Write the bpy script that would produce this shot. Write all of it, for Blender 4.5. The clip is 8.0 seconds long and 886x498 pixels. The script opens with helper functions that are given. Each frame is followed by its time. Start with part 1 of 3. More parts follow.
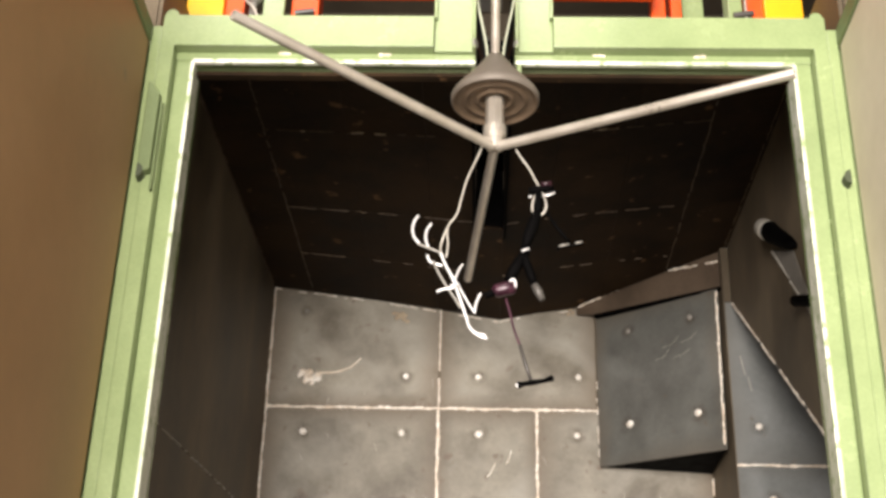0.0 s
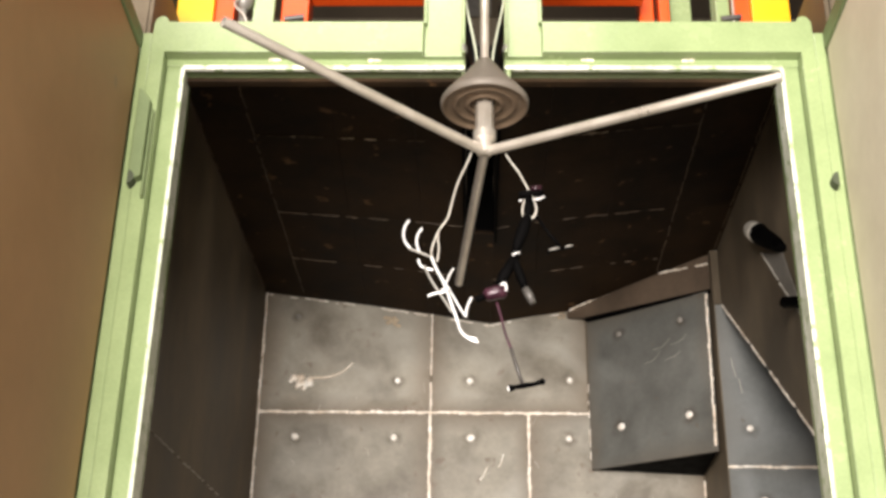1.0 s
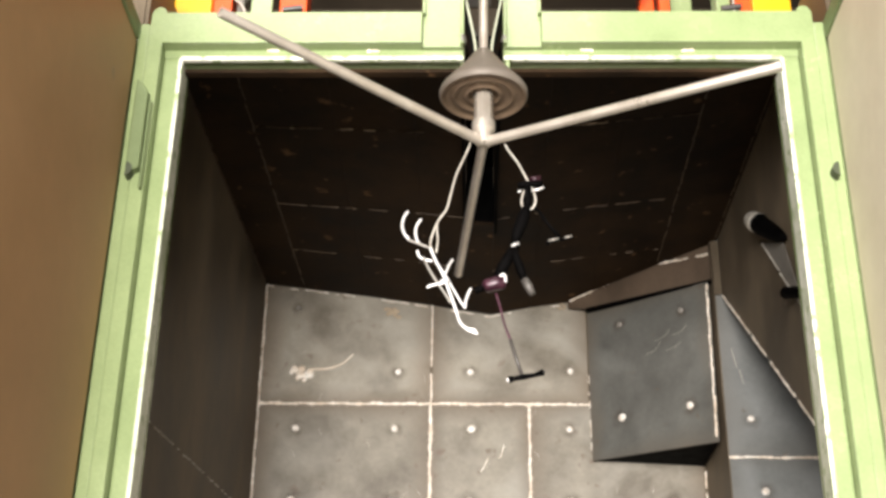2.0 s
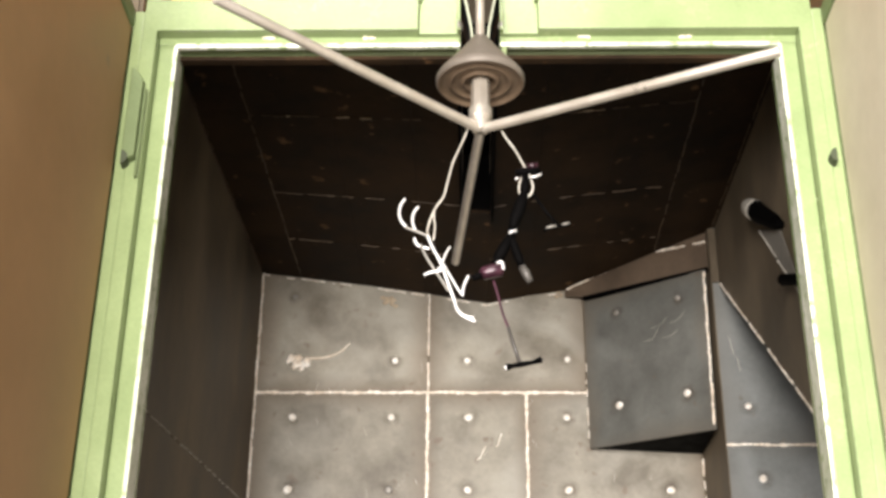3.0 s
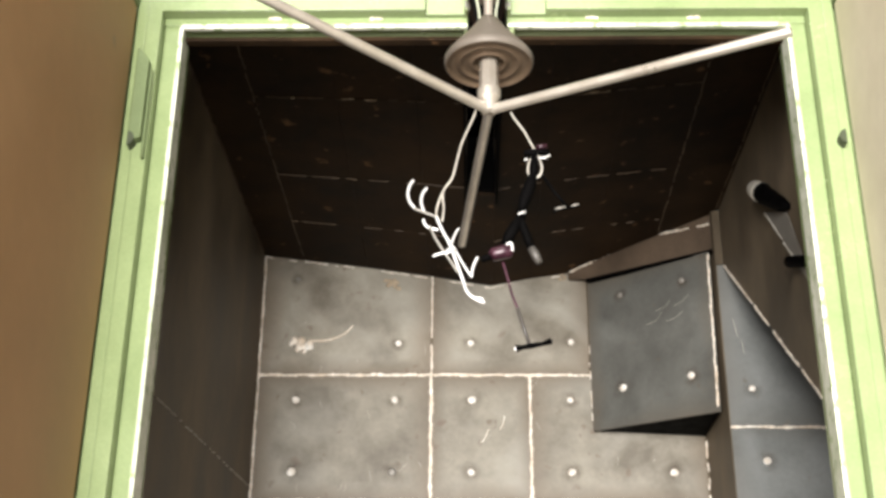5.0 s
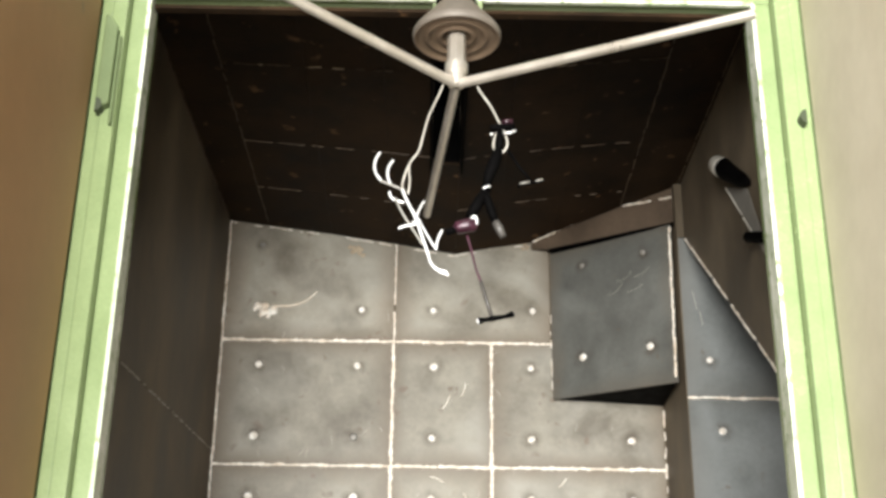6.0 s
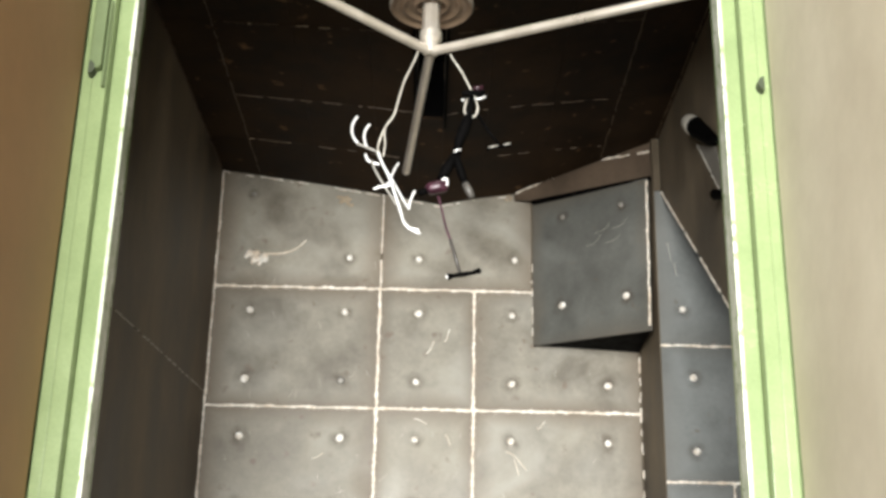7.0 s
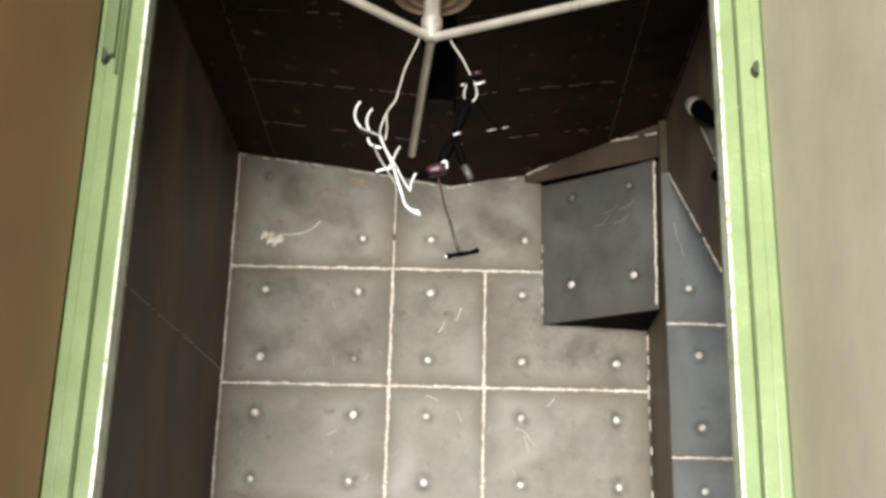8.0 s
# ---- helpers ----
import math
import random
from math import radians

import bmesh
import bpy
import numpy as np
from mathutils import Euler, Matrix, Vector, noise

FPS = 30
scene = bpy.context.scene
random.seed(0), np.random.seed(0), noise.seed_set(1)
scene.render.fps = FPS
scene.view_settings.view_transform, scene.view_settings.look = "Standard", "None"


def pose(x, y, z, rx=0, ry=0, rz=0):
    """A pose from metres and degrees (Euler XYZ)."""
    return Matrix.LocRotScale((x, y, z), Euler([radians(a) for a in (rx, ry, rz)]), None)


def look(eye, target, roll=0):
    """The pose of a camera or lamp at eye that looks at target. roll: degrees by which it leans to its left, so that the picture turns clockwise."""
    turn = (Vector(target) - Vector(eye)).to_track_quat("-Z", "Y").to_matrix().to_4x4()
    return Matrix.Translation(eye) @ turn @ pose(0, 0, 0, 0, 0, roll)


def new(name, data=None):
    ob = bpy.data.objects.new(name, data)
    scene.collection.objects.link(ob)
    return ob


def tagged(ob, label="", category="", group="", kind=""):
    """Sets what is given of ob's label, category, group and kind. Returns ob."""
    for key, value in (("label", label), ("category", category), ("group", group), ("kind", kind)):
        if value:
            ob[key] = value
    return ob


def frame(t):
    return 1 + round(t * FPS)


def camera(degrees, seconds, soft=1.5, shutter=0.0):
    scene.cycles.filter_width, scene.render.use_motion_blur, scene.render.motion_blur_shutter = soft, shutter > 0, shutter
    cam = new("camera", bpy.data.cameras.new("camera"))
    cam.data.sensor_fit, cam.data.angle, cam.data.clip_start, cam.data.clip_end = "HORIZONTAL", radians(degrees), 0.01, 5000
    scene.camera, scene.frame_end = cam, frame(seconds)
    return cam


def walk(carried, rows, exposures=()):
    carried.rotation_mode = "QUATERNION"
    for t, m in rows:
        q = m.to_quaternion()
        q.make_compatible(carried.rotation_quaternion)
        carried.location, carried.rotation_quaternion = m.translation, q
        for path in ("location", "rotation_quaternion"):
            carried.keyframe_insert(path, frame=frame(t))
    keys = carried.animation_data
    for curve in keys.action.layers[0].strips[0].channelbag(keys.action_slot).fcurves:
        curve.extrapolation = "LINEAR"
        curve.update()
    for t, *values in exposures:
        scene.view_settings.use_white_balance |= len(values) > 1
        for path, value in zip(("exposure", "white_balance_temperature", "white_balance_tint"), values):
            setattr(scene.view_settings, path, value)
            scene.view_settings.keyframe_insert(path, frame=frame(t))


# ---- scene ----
cam = camera(37.0, 8.0, soft=3.2)
PATH = [
    (0, (-0.005, -3.149, 1.262), (-0.065, -1.364, 2.163), 1.5),
    (0.5, (-0.003, -3.159, 1.26), (-0.05, -1.384, 2.181), 1.1),
    (1, (-0.005, -3.159, 1.257), (-0.051, -1.377, 2.164), 0.9),
    (1.5, (-0.004, -3.154, 1.261), (-0.053, -1.369, 2.161), 0.9),
    (2.8, (0.004, -3.145, 1.261), (-0.039, -1.351, 2.144), 0.5),
    (3, (-0.003, -3.141, 1.261), (-0.045, -1.346, 2.142), 0.5),
    (3.5, (-0.007, -3.139, 1.264), (-0.054, -1.344, 2.146), 0.6),
    (4, (-0.011, -3.134, 1.265), (-0.07, -1.332, 2.132), 0.5),
    (4.5, (-0.013, -3.132, 1.264), (-0.07, -1.328, 2.125), 0.6),
    (5.8, (-0.049, -3.133, 1.255), (-0.038, -1.313, 2.084), 0.4),
    (6, (-0.03, -3.172, 1.262), (-0.012, -1.343, 2.071), 0.7),
    (6.5, (-0.031, -3.229, 1.242), (0.038, -1.368, 1.972), -0.3),
    (7, (0.028, -3.348, 1.231), (0.047, -1.484, 1.957), 1.1),
    (7.5, (0.079, -3.425, 1.21), (0.059, -1.549, 1.903), 0.6),
    (8, (0.084, -3.438, 1.197), (0.065, -1.563, 1.895), 1.4),
]
walk(cam, [(t, look(eye, target, roll)) for t, eye, target, roll in PATH],
     exposures=[(0, -0.15, 6600, 11), (1.5, 0.03, 6450, 10), (4.5, 0.1, 6350, 9), (6.5, 0.08, 6080, 4), (8, -0.28, 6100, 4)])

# ---- light ----
world = bpy.data.worlds.new("hall_dim")
scene.world = world
world.use_nodes = True
world.node_tree.nodes["Background"].inputs[0].default_value = (0.9, 0.85, 0.75, 1)
world.node_tree.nodes["Background"].inputs[1].default_value = 0.05


def area_lamp(name, eye, target, size, power, colour):
    data = bpy.data.lights.new(name, "AREA")
    data.shape, data.size, data.size_y = "RECTANGLE", size[0], size[1]
    data.energy, data.color = power, colour
    ob = new(name, data)
    ob.matrix_world = look(eye, target)
    return ob


# unseen area lights, both added: a large one behind the camera, one overhead
area_lamp("unseen_front_light", (-0.8, -7.4, 1.75), (0.05, 1.0, 2.3), (2.8, 2.5), 1680, (1.0, 0.93, 0.87))
area_lamp("unseen_top_light", (-0.5, -3.9, 6.2), (0.0, -0.4, 2.8), (2.4, 0.9), 120, (1.0, 0.93, 0.84))


# ---- materials ----
def material(name, base, second, rough=(0.4, 0.6), metal=0.0, grain=60.0, blotch=3.0, bump=0.15, spots=None, spot_amount=0.62,
             stretch=(1, 1, 1), vary=0.0, rim=None, gloss=0.5, speck=0.35, haze=None):
    """Two colours mixed by broad blotches, fine grain in roughness and relief, and a scatter of spots of a third colour."""
    m = bpy.data.materials.new(name)
    m.use_nodes = True
    nt = m.node_tree
    n, link = nt.nodes, nt.links.new
    bsdf = n["Principled BSDF"]
    tex = n.new("ShaderNodeTexCoord")
    mapping = n.new("ShaderNodeMapping")
    mapping.inputs["Scale"].default_value = stretch
    geo = n.new("ShaderNodeNewGeometry")
    link(geo.outputs["Position"], mapping.inputs["Vector"])
    if vary:
        chance = n.new("ShaderNodeObjectInfo")
        shuffle = n.new("ShaderNodeVectorMath")
        shuffle.operation = "SCALE"
        shuffle.inputs[0].default_value = (7.0, 3.0, 5.0)
        link(chance.outputs["Random"], shuffle.inputs["Scale"])
        link(shuffle.outputs[0], mapping.inputs["Location"])
    big = n.new("ShaderNodeTexNoise")
    big.inputs["Scale"].default_value, big.inputs["Detail"].default_value, big.inputs["Roughness"].default_value = blotch, 7, 0.65
    fine = n.new("ShaderNodeTexNoise")
    fine.inputs["Scale"].default_value, fine.inputs["Detail"].default_value = grain, 5
    for t in (big, fine):
        link(mapping.outputs[0], t.inputs["Vector"])
    ramp = n.new("ShaderNodeValToRGB")
    ramp.color_ramp.elements[0].position, ramp.color_ramp.elements[1].position = 0.36, 0.66
    ramp.color_ramp.elements[0].color, ramp.color_ramp.elements[1].color = (*base, 1), (*second, 1)
    link(big.outputs["Fac"], ramp.inputs["Fac"])
    colour = ramp.outputs["Color"]
    mix = n.new("ShaderNodeMix")
    mix.data_type, mix.blend_type = "RGBA", "MULTIPLY"
    mix.inputs[0].default_value = speck
    grey = n.new("ShaderNodeMapRange")
    grey.inputs["To Min"].default_value, grey.inputs["To Max"].default_value = 0.55, 1.35
    link(fine.outputs["Fac"], grey.inputs["Value"])
    link(colour, mix.inputs[6])
    link(grey.outputs[0], mix.inputs[7])
    colour = mix.outputs[2]
    if spots:
        scatter = n.new("ShaderNodeTexNoise")
        scatter.inputs["Scale"].default_value, scatter.inputs["Detail"].default_value = blotch * 4.3, 8
        link(mapping.outputs[0], scatter.inputs["Vector"])
        edge = n.new("ShaderNodeMapRange")
        edge.inputs["From Min"].default_value, edge.inputs["From Max"].default_value = spot_amount, spot_amount + 0.07
        link(scatter.outputs["Fac"], edge.inputs["Value"])
        over = n.new("ShaderNodeMix")
        over.data_type = "RGBA"
        link(edge.outputs[0], over.inputs[0])
        link(colour, over.inputs[6])
        over.inputs[7].default_value = (*spots, 1)
        colour = over.outputs[2]
    if haze:
        cloud = n.new("ShaderNodeTexNoise")
        cloud.inputs["Scale"].default_value, cloud.inputs["Detail"].default_value, cloud.inputs["Distortion"].default_value = 2.6, 6, 1.2
        link(mapping.outputs[0], cloud.inputs["Vector"])
        veil = n.new("ShaderNodeMapRange")
        veil.inputs["From Min"].default_value, veil.inputs["From Max"].default_value = 0.46, 0.72
        veil.inputs["To Max"].default_value = 0.38
        link(cloud.outputs["Fac"], veil.inputs["Value"])
        pale = n.new("ShaderNodeMix")
        pale.data_type = "RGBA"
        link(veil.outputs[0], pale.inputs[0])
        link(colour, pale.inputs[6])
        pale.inputs[7].default_value = (*haze, 1)
        colour = pale.outputs[2]
    if rim:
        split = n.new("ShaderNodeSeparateXYZ")
        link(tex.outputs["Generated"], split.inputs[0])
        sides = []
        for axis in ("X", "Z"):
            away = n.new("ShaderNodeMath")
            away.operation = "SUBTRACT"
            link(split.outputs[axis], away.inputs[0])
            away.inputs[1].default_value = 0.5
            size = n.new("ShaderNodeMath")
            size.operation = "ABSOLUTE"
            link(away.outputs[0], size.inputs[0])
            sides.append(size)
        far = n.new("ShaderNodeMath")
        far.operation = "MAXIMUM"
        link(sides[0].outputs[0], far.inputs[0])
        link(sides[1].outputs[0], far.inputs[1])
        rough_edge = n.new("ShaderNodeMath")
        rough_edge.operation = "MULTIPLY_ADD"
        link(big.outputs["Fac"], rough_edge.inputs[0])
        rough_edge.inputs[1].default_value = 0.30
        link(far.outputs[0], rough_edge.inputs[2])
        band = n.new("ShaderNodeMapRange")
        band.inputs["From Min"].default_value, band.inputs["From Max"].default_value = 0.52, 0.70
        band.inputs["To Max"].default_value = 0.82
        link(rough_edge.outputs[0], band.inputs["Value"])
        rust = n.new("ShaderNodeMix")
        rust.data_type = "RGBA"
        link(band.outputs[0], rust.inputs[0])
        link(colour, rust.inputs[6])
        rust.inputs[7].default_value = (*rim, 1)
        colour = rust.outputs[2]
    if vary:
        info = n.new("ShaderNodeObjectInfo")
        shift = n.new("ShaderNodeMapRange")
        shift.inputs["To Min"].default_value, shift.inputs["To Max"].default_value = 1 - vary, 1 + vary
        link(info.outputs["Random"], shift.inputs["Value"])
        tone = n.new("ShaderNodeMix")
        tone.data_type, tone.blend_type = "RGBA", "MULTIPLY"
        tone.inputs[0].default_value = 1.0
        link(colour, tone.inputs[6])
        link(shift.outputs[0], tone.inputs[7])
        colour = tone.outputs[2]
    link(colour, bsdf.inputs["Base Color"])
    r = n.new("ShaderNodeMapRange")
    r.inputs["From Min"].default_value, r.inputs["From Max"].default_value = 0.3, 0.7
    r.inputs["To Min"].default_value, r.inputs["To Max"].default_value = rough
    link(big.outputs["Fac"], r.inputs["Value"])
    link(r.outputs[0], bsdf.inputs["Roughness"])
    bsdf.inputs["Metallic"].default_value = metal
    bsdf.inputs["Specular IOR Level"].default_value = gloss
    relief = n.new("ShaderNodeBump")
    relief.inputs["Strength"].default_value, relief.inputs["Distance"].default_value = bump, 0.003
    link(fine.outputs["Fac"], relief.inputs["Height"])
    link(relief.outputs[0], bsdf.inputs["Normal"])
    return m


PLATE = material("worn_steel_plate", (0.140, 0.122, 0.093), (0.290, 0.266, 0.214), (0.36, 0.6), 0.1, 70, 4.2, 0.12, (0.15, 0.115, 0.085), 0.64, vary=0.10, rim=(0.118, 0.083, 0.052), haze=(0.43, 0.415, 0.362))
PLATE_BLUE = material("blued_steel_plate", (0.125, 0.131, 0.125), (0.20, 0.21, 0.204), (0.42, 0.6), 0.1, 70, 4.0, 0.12, (0.13, 0.11, 0.09), 0.66, vary=0.08, rim=(0.105, 0.10, 0.088), haze=(0.27, 0.283, 0.282))
DEFLECT = material("dull_deflector_steel", (0.082, 0.081, 0.073), (0.135, 0.135, 0.122), (0.42, 0.6), 0.1, 70, 4.0, 0.12, (0.11, 0.085, 0.06), 0.66, vary=0.05, rim=(0.10, 0.083, 0.062), haze=(0.20, 0.202, 0.187))
# near-black brown: the shade on the down-facing ceiling is put into the colour
CEIL = material("shaded_ceiling_steel", (0.0105, 0.0064, 0.0034), (0.036, 0.0215, 0.0112), (0.55, 0.75), 0.0, 60, 3.4, 0.2, (0.13, 0.072, 0.035), 0.65, gloss=0.06)
SIDE = material("dark_side_steel", (0.064, 0.049, 0.032), (0.185, 0.146, 0.098), (0.45, 0.65), 0.05, 80, 2.8, 0.12, stretch=(1, 1, 0.6), gloss=0.25, speck=0.2)
WELD = material("rusty_weld", (0.64, 0.53, 0.41), (0.94, 0.89, 0.80), (0.35, 0.6), 0.0, 130, 26, 0.5, (0.20, 0.10, 0.05), 0.64)
NUT = material("worn_nut", (0.52, 0.45, 0.36), (0.95, 0.93, 0.88), (0.3, 0.5), 0.1, 160, 46, 0.6)
GREEN = material("green_enamel", (0.205, 0.262, 0.122), (0.250, 0.312, 0.148), (0.17, 0.30), 0.0, 140, 5, 0.03, (0.20, 0.26, 0.125), 0.72)
# worn lip edge, paled so that its white highlight is in the colour
EDGE = material("worn_edge_with_glint", (0.42, 0.48, 0.32), (0.85, 0.84, 0.76), (0.25, 0.45), 0.1, 120, 9, 0.25, (0.30, 0.38, 0.19), 0.58)
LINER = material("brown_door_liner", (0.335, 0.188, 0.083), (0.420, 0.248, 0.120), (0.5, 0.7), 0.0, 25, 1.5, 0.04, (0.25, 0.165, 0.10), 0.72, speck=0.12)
KEEPER = material("dull_green_enamel", (0.105, 0.14, 0.055), (0.14, 0.185, 0.08), (0.45, 0.6), 0.0, 120, 6, 0.08)
DARK_GREEN = material("shaded_green_enamel", (0.035, 0.045, 0.02), (0.05, 0.06, 0.03), (0.5, 0.7), 0.0, 120, 6, 0.08)
# right door's liner: lighter and less saturated than the brown left one
LINER_PALE = material("pale_beige_door_liner", (0.50, 0.435, 0.325), (0.64, 0.575, 0.445), (0.5, 0.7), 0.0, 25, 1.5, 0.04, (0.28, 0.22, 0.155), 0.71, speck=0.12)
ORANGE = material("orange_paint", (0.62, 0.062, 0.006), (0.70, 0.085, 0.008), (0.3, 0.45), 0, 90, 4, 0.05)
YELLOW = material("yellow_paint", (0.72, 0.36, 0.008), (0.80, 0.42, 0.01), (0.3, 0.45), 0, 90, 4, 0.05)
PIPE = material("galvanised_pipe", (0.48, 0.43, 0.36), (0.66, 0.61, 0.54), (0.26, 0.38), 0.65, 110, 9, 0.04, speck=0.1)
CONE = material("dusty_grey_cone", (0.105, 0.088, 0.071), (0.165, 0.143, 0.118), (0.5, 0.65), 0.2, 110, 6, 0.1, gloss=0.4, speck=0.15)
UNDERSIDE = material("brown_ringed_steel", (0.12, 0.082, 0.052), (0.19, 0.135, 0.092), (0.4, 0.55), 0.2, 110, 8, 0.1, gloss=0.4)
IRON = material("dull_iron", (0.045, 0.04, 0.036), (0.085, 0.078, 0.07), (0.4, 0.6), 0.2, 110, 12, 0.2)
JOINT_LINE = material("dark_brown_joint", (0.055, 0.037, 0.022), (0.11, 0.075, 0.044), (0.5, 0.7), 0, 90, 12, 0.3, gloss=0.3)
WIRE = material("steel_rope", (0.38, 0.35, 0.30), (0.54, 0.51, 0.45), (0.35, 0.5), 0.4, 300, 30, 0.5)
HOOK = material("bright_steel_hook", (0.66, 0.65, 0.64), (0.84, 0.83, 0.82), (0.25, 0.4), 0.4, 160, 30, 0.2)
# black of the iron rods, also used to draw shade in gaps
BLACK = material("black_iron_and_shade", (0.0010, 0.0009, 0.0009), (0.0022, 0.002, 0.002), (0.55, 0.75), 0.0, 120, 20, 0.3, gloss=0.02)
PURPLE = material("purple_tinted_steel", (0.018, 0.005, 0.009), (0.065, 0.018, 0.034), (0.3, 0.45), 0.2, 120, 30, 0.2)
RUBBER = material("black_rubber", (0.012, 0.011, 0.010), (0.022, 0.02, 0.018), (0.6, 0.8), 0, 90, 8, 0.2)
FLAP = material("pale_seal_strip", (0.34, 0.36, 0.26), (0.48, 0.50, 0.38), (0.5, 0.65), 0, 90, 10, 0.1)
CONCRETE = material("hall_concrete", (0.07, 0.064, 0.056), (0.12, 0.11, 0.095), (0.6, 0.8), 0, 40, 1.2, 0.2)
HALL = material("hall_wall_paint", (0.055, 0.042, 0.028), (0.10, 0.078, 0.052), (0.6, 0.8), 0, 20, 0.8, 0.1)
RUSTY = material("rusty_brown_steel", (0.062, 0.043, 0.028), (0.115, 0.080, 0.052), (0.5, 0.7), 0.1, 70, 5, 0.2)
SCUFF = material("pale_scuff", (0.38, 0.35, 0.30), (0.52, 0.49, 0.43), (0.4, 0.55), 0.2, 120, 20, 0.2)
GREY = material("grey_machine_part", (0.20, 0.19, 0.17), (0.30, 0.28, 0.25), (0.4, 0.6), 0.4, 100, 12, 0.2)


def stain_material():
    """A brown halo that fades out round a bolt."""
    m = bpy.data.materials.new("bolt_stain")
    m.use_nodes = True
    n, link = m.node_tree.nodes, m.node_tree.links.new
    bsdf = n["Principled BSDF"]
    bsdf.inputs["Base Color"].default_value, bsdf.inputs["Roughness"].default_value = (0.10, 0.068, 0.042, 1), 0.65
    tex = n.new("ShaderNodeTexCoord")
    far = n.new("ShaderNodeVectorMath")
    far.operation = "LENGTH"
    link(tex.outputs["Object"], far.inputs[0])
    geo = n.new("ShaderNodeNewGeometry")
    blot = n.new("ShaderNodeTexNoise")
    blot.inputs["Scale"].default_value, blot.inputs["Detail"].default_value = 28, 4
    link(geo.outputs["Position"], blot.inputs["Vector"])
    fade = n.new("ShaderNodeMapRange")
    fade.inputs["From Min"].default_value, fade.inputs["From Max"].default_value = 0.012, 0.042
    fade.inputs["To Min"].default_value, fade.inputs["To Max"].default_value = 0.45, 0.0
    link(far.outputs["Value"], fade.inputs["Value"])
    patchy = n.new("ShaderNodeMapRange")
    patchy.inputs["From Min"].default_value, patchy.inputs["From Max"].default_value = 0.35, 0.65
    link(blot.outputs["Fac"], patchy.inputs["Value"])
    both = n.new("ShaderNodeMath")
    both.operation = "MULTIPLY"
    link(fade.outputs[0], both.inputs[0])
    link(patchy.outputs[0], both.inputs[1])
    link(both.outputs[0], bsdf.inputs["Alpha"])
    return m


STAIN = stain_material()


# ---- building helpers ----
def part(name, bm, mat, parent=None, label="", smooth=False):
    mesh = bpy.data.meshes.new(name)
    bmesh.ops.recalc_face_normals(bm, faces=bm.faces)
    bm.to_mesh(mesh)
    bm.free()
    mesh.materials.append(mat)
    if smooth:
        for p in mesh.polygons:
            p.use_smooth = True
    ob = new(name, mesh)
    ob.parent = parent
    if label:
        tagged(ob, label)
    return ob


def empty(name, label, category, group="", kind="", at=(0, 0, 0)):
    ob = new(name)
    ob.location = at
    return tagged(ob, label, category, group, kind)


def box(bm, lo, hi, bevel=0.0, m=None):
    """A box between two corners, its edges bevelled, turned by m."""
    geom = bmesh.ops.create_cube(bm, size=1.0)["verts"]
    for v in geom:
        v.co = Vector([lo[i] + (v.co[i] + 0.5) * (hi[i] - lo[i]) for i in range(3)])
    if bevel:
        edges = list({e for v in geom for e in v.link_edges})
        out = bmesh.ops.bevel(bm, geom=edges, offset=bevel, segments=2, affect="EDGES", profile=0.6)
        geom = list({v for f in out["faces"] for v in f.verts} | {v for v in geom if v.is_valid})
    if m:
        bmesh.ops.transform(bm, matrix=m, verts=geom)
    return bm


def boxed(name, lo, hi, mat, parent=None, label="", bevel=0.003):
    return part(name, box(bmesh.new(), lo, hi, bevel), mat, parent, label)


def prism(points, depth, bevel=0.0):
    """A flat outline of (Vector) corners, thickened along the given vector."""
    bm = bmesh.new()
    a = [bm.verts.new(p) for p in points]
    b = [bm.verts.new(Vector(p) + Vector(depth)) for p in points]
    bm.faces.new(a)
    bm.faces.new(b[::-1])
    for i in range(len(a)):
        bm.faces.new((a[i], b[i], b[i - 1], a[i - 1]))
    bmesh.ops.recalc_face_normals(bm, faces=bm.faces)
    if bevel:
        bmesh.ops.bevel(bm, geom=list(bm.edges), offset=bevel, segments=1, affect="EDGES")
    return bm


def tube(bm, points, radius, sides=12, ends=True):
    """A round bar along a line of points; radius may be one for each point."""
    pts = [Vector(p) for p in points]
    rad = radius if isinstance(radius, (list, tuple)) else [radius] * len(pts)
    rings, side = [], None
    for i, p in enumerate(pts):
        way = (pts[min(i + 1, len(pts) - 1)] - pts[max(i - 1, 0)]).normalized()
        if side is None:
            side = way.orthogonal().normalized()
        side = (side - way * side.dot(way)).normalized()
        up = way.cross(side)
        rings.append([bm.verts.new(p + rad[i] * (math.cos(a) * side + math.sin(a) * up)) for a in [2 * math.pi * k / sides for k in range(sides)]])
    for r, s in zip(rings, rings[1:]):
        for k in range(sides):
            bm.faces.new((r[k], r[k - 1], s[k - 1], s[k]))
    if ends:
        bm.faces.new(rings[0])
        bm.faces.new(rings[-1][::-1])
    return bm


def smooth_line(points, steps=8):
    """A curve through the points (Catmull-Rom)."""
    p = [Vector(q) for q in points]
    p = [2 * p[0] - p[1], *p, 2 * p[-1] - p[-2]]
    out = []
    for i in range(1, len(p) - 2):
        for k in range(steps):
            t = k / steps
            out.append(0.5 * (2 * p[i] + (p[i + 1] - p[i - 1]) * t + (2 * p[i - 1] - 5 * p[i] + 4 * p[i + 1] - p[i + 2]) * t * t
                              + (3 * p[i] - p[i - 1] - 3 * p[i + 1] + p[i + 2]) * t ** 3))
    return out + [p[-2]]


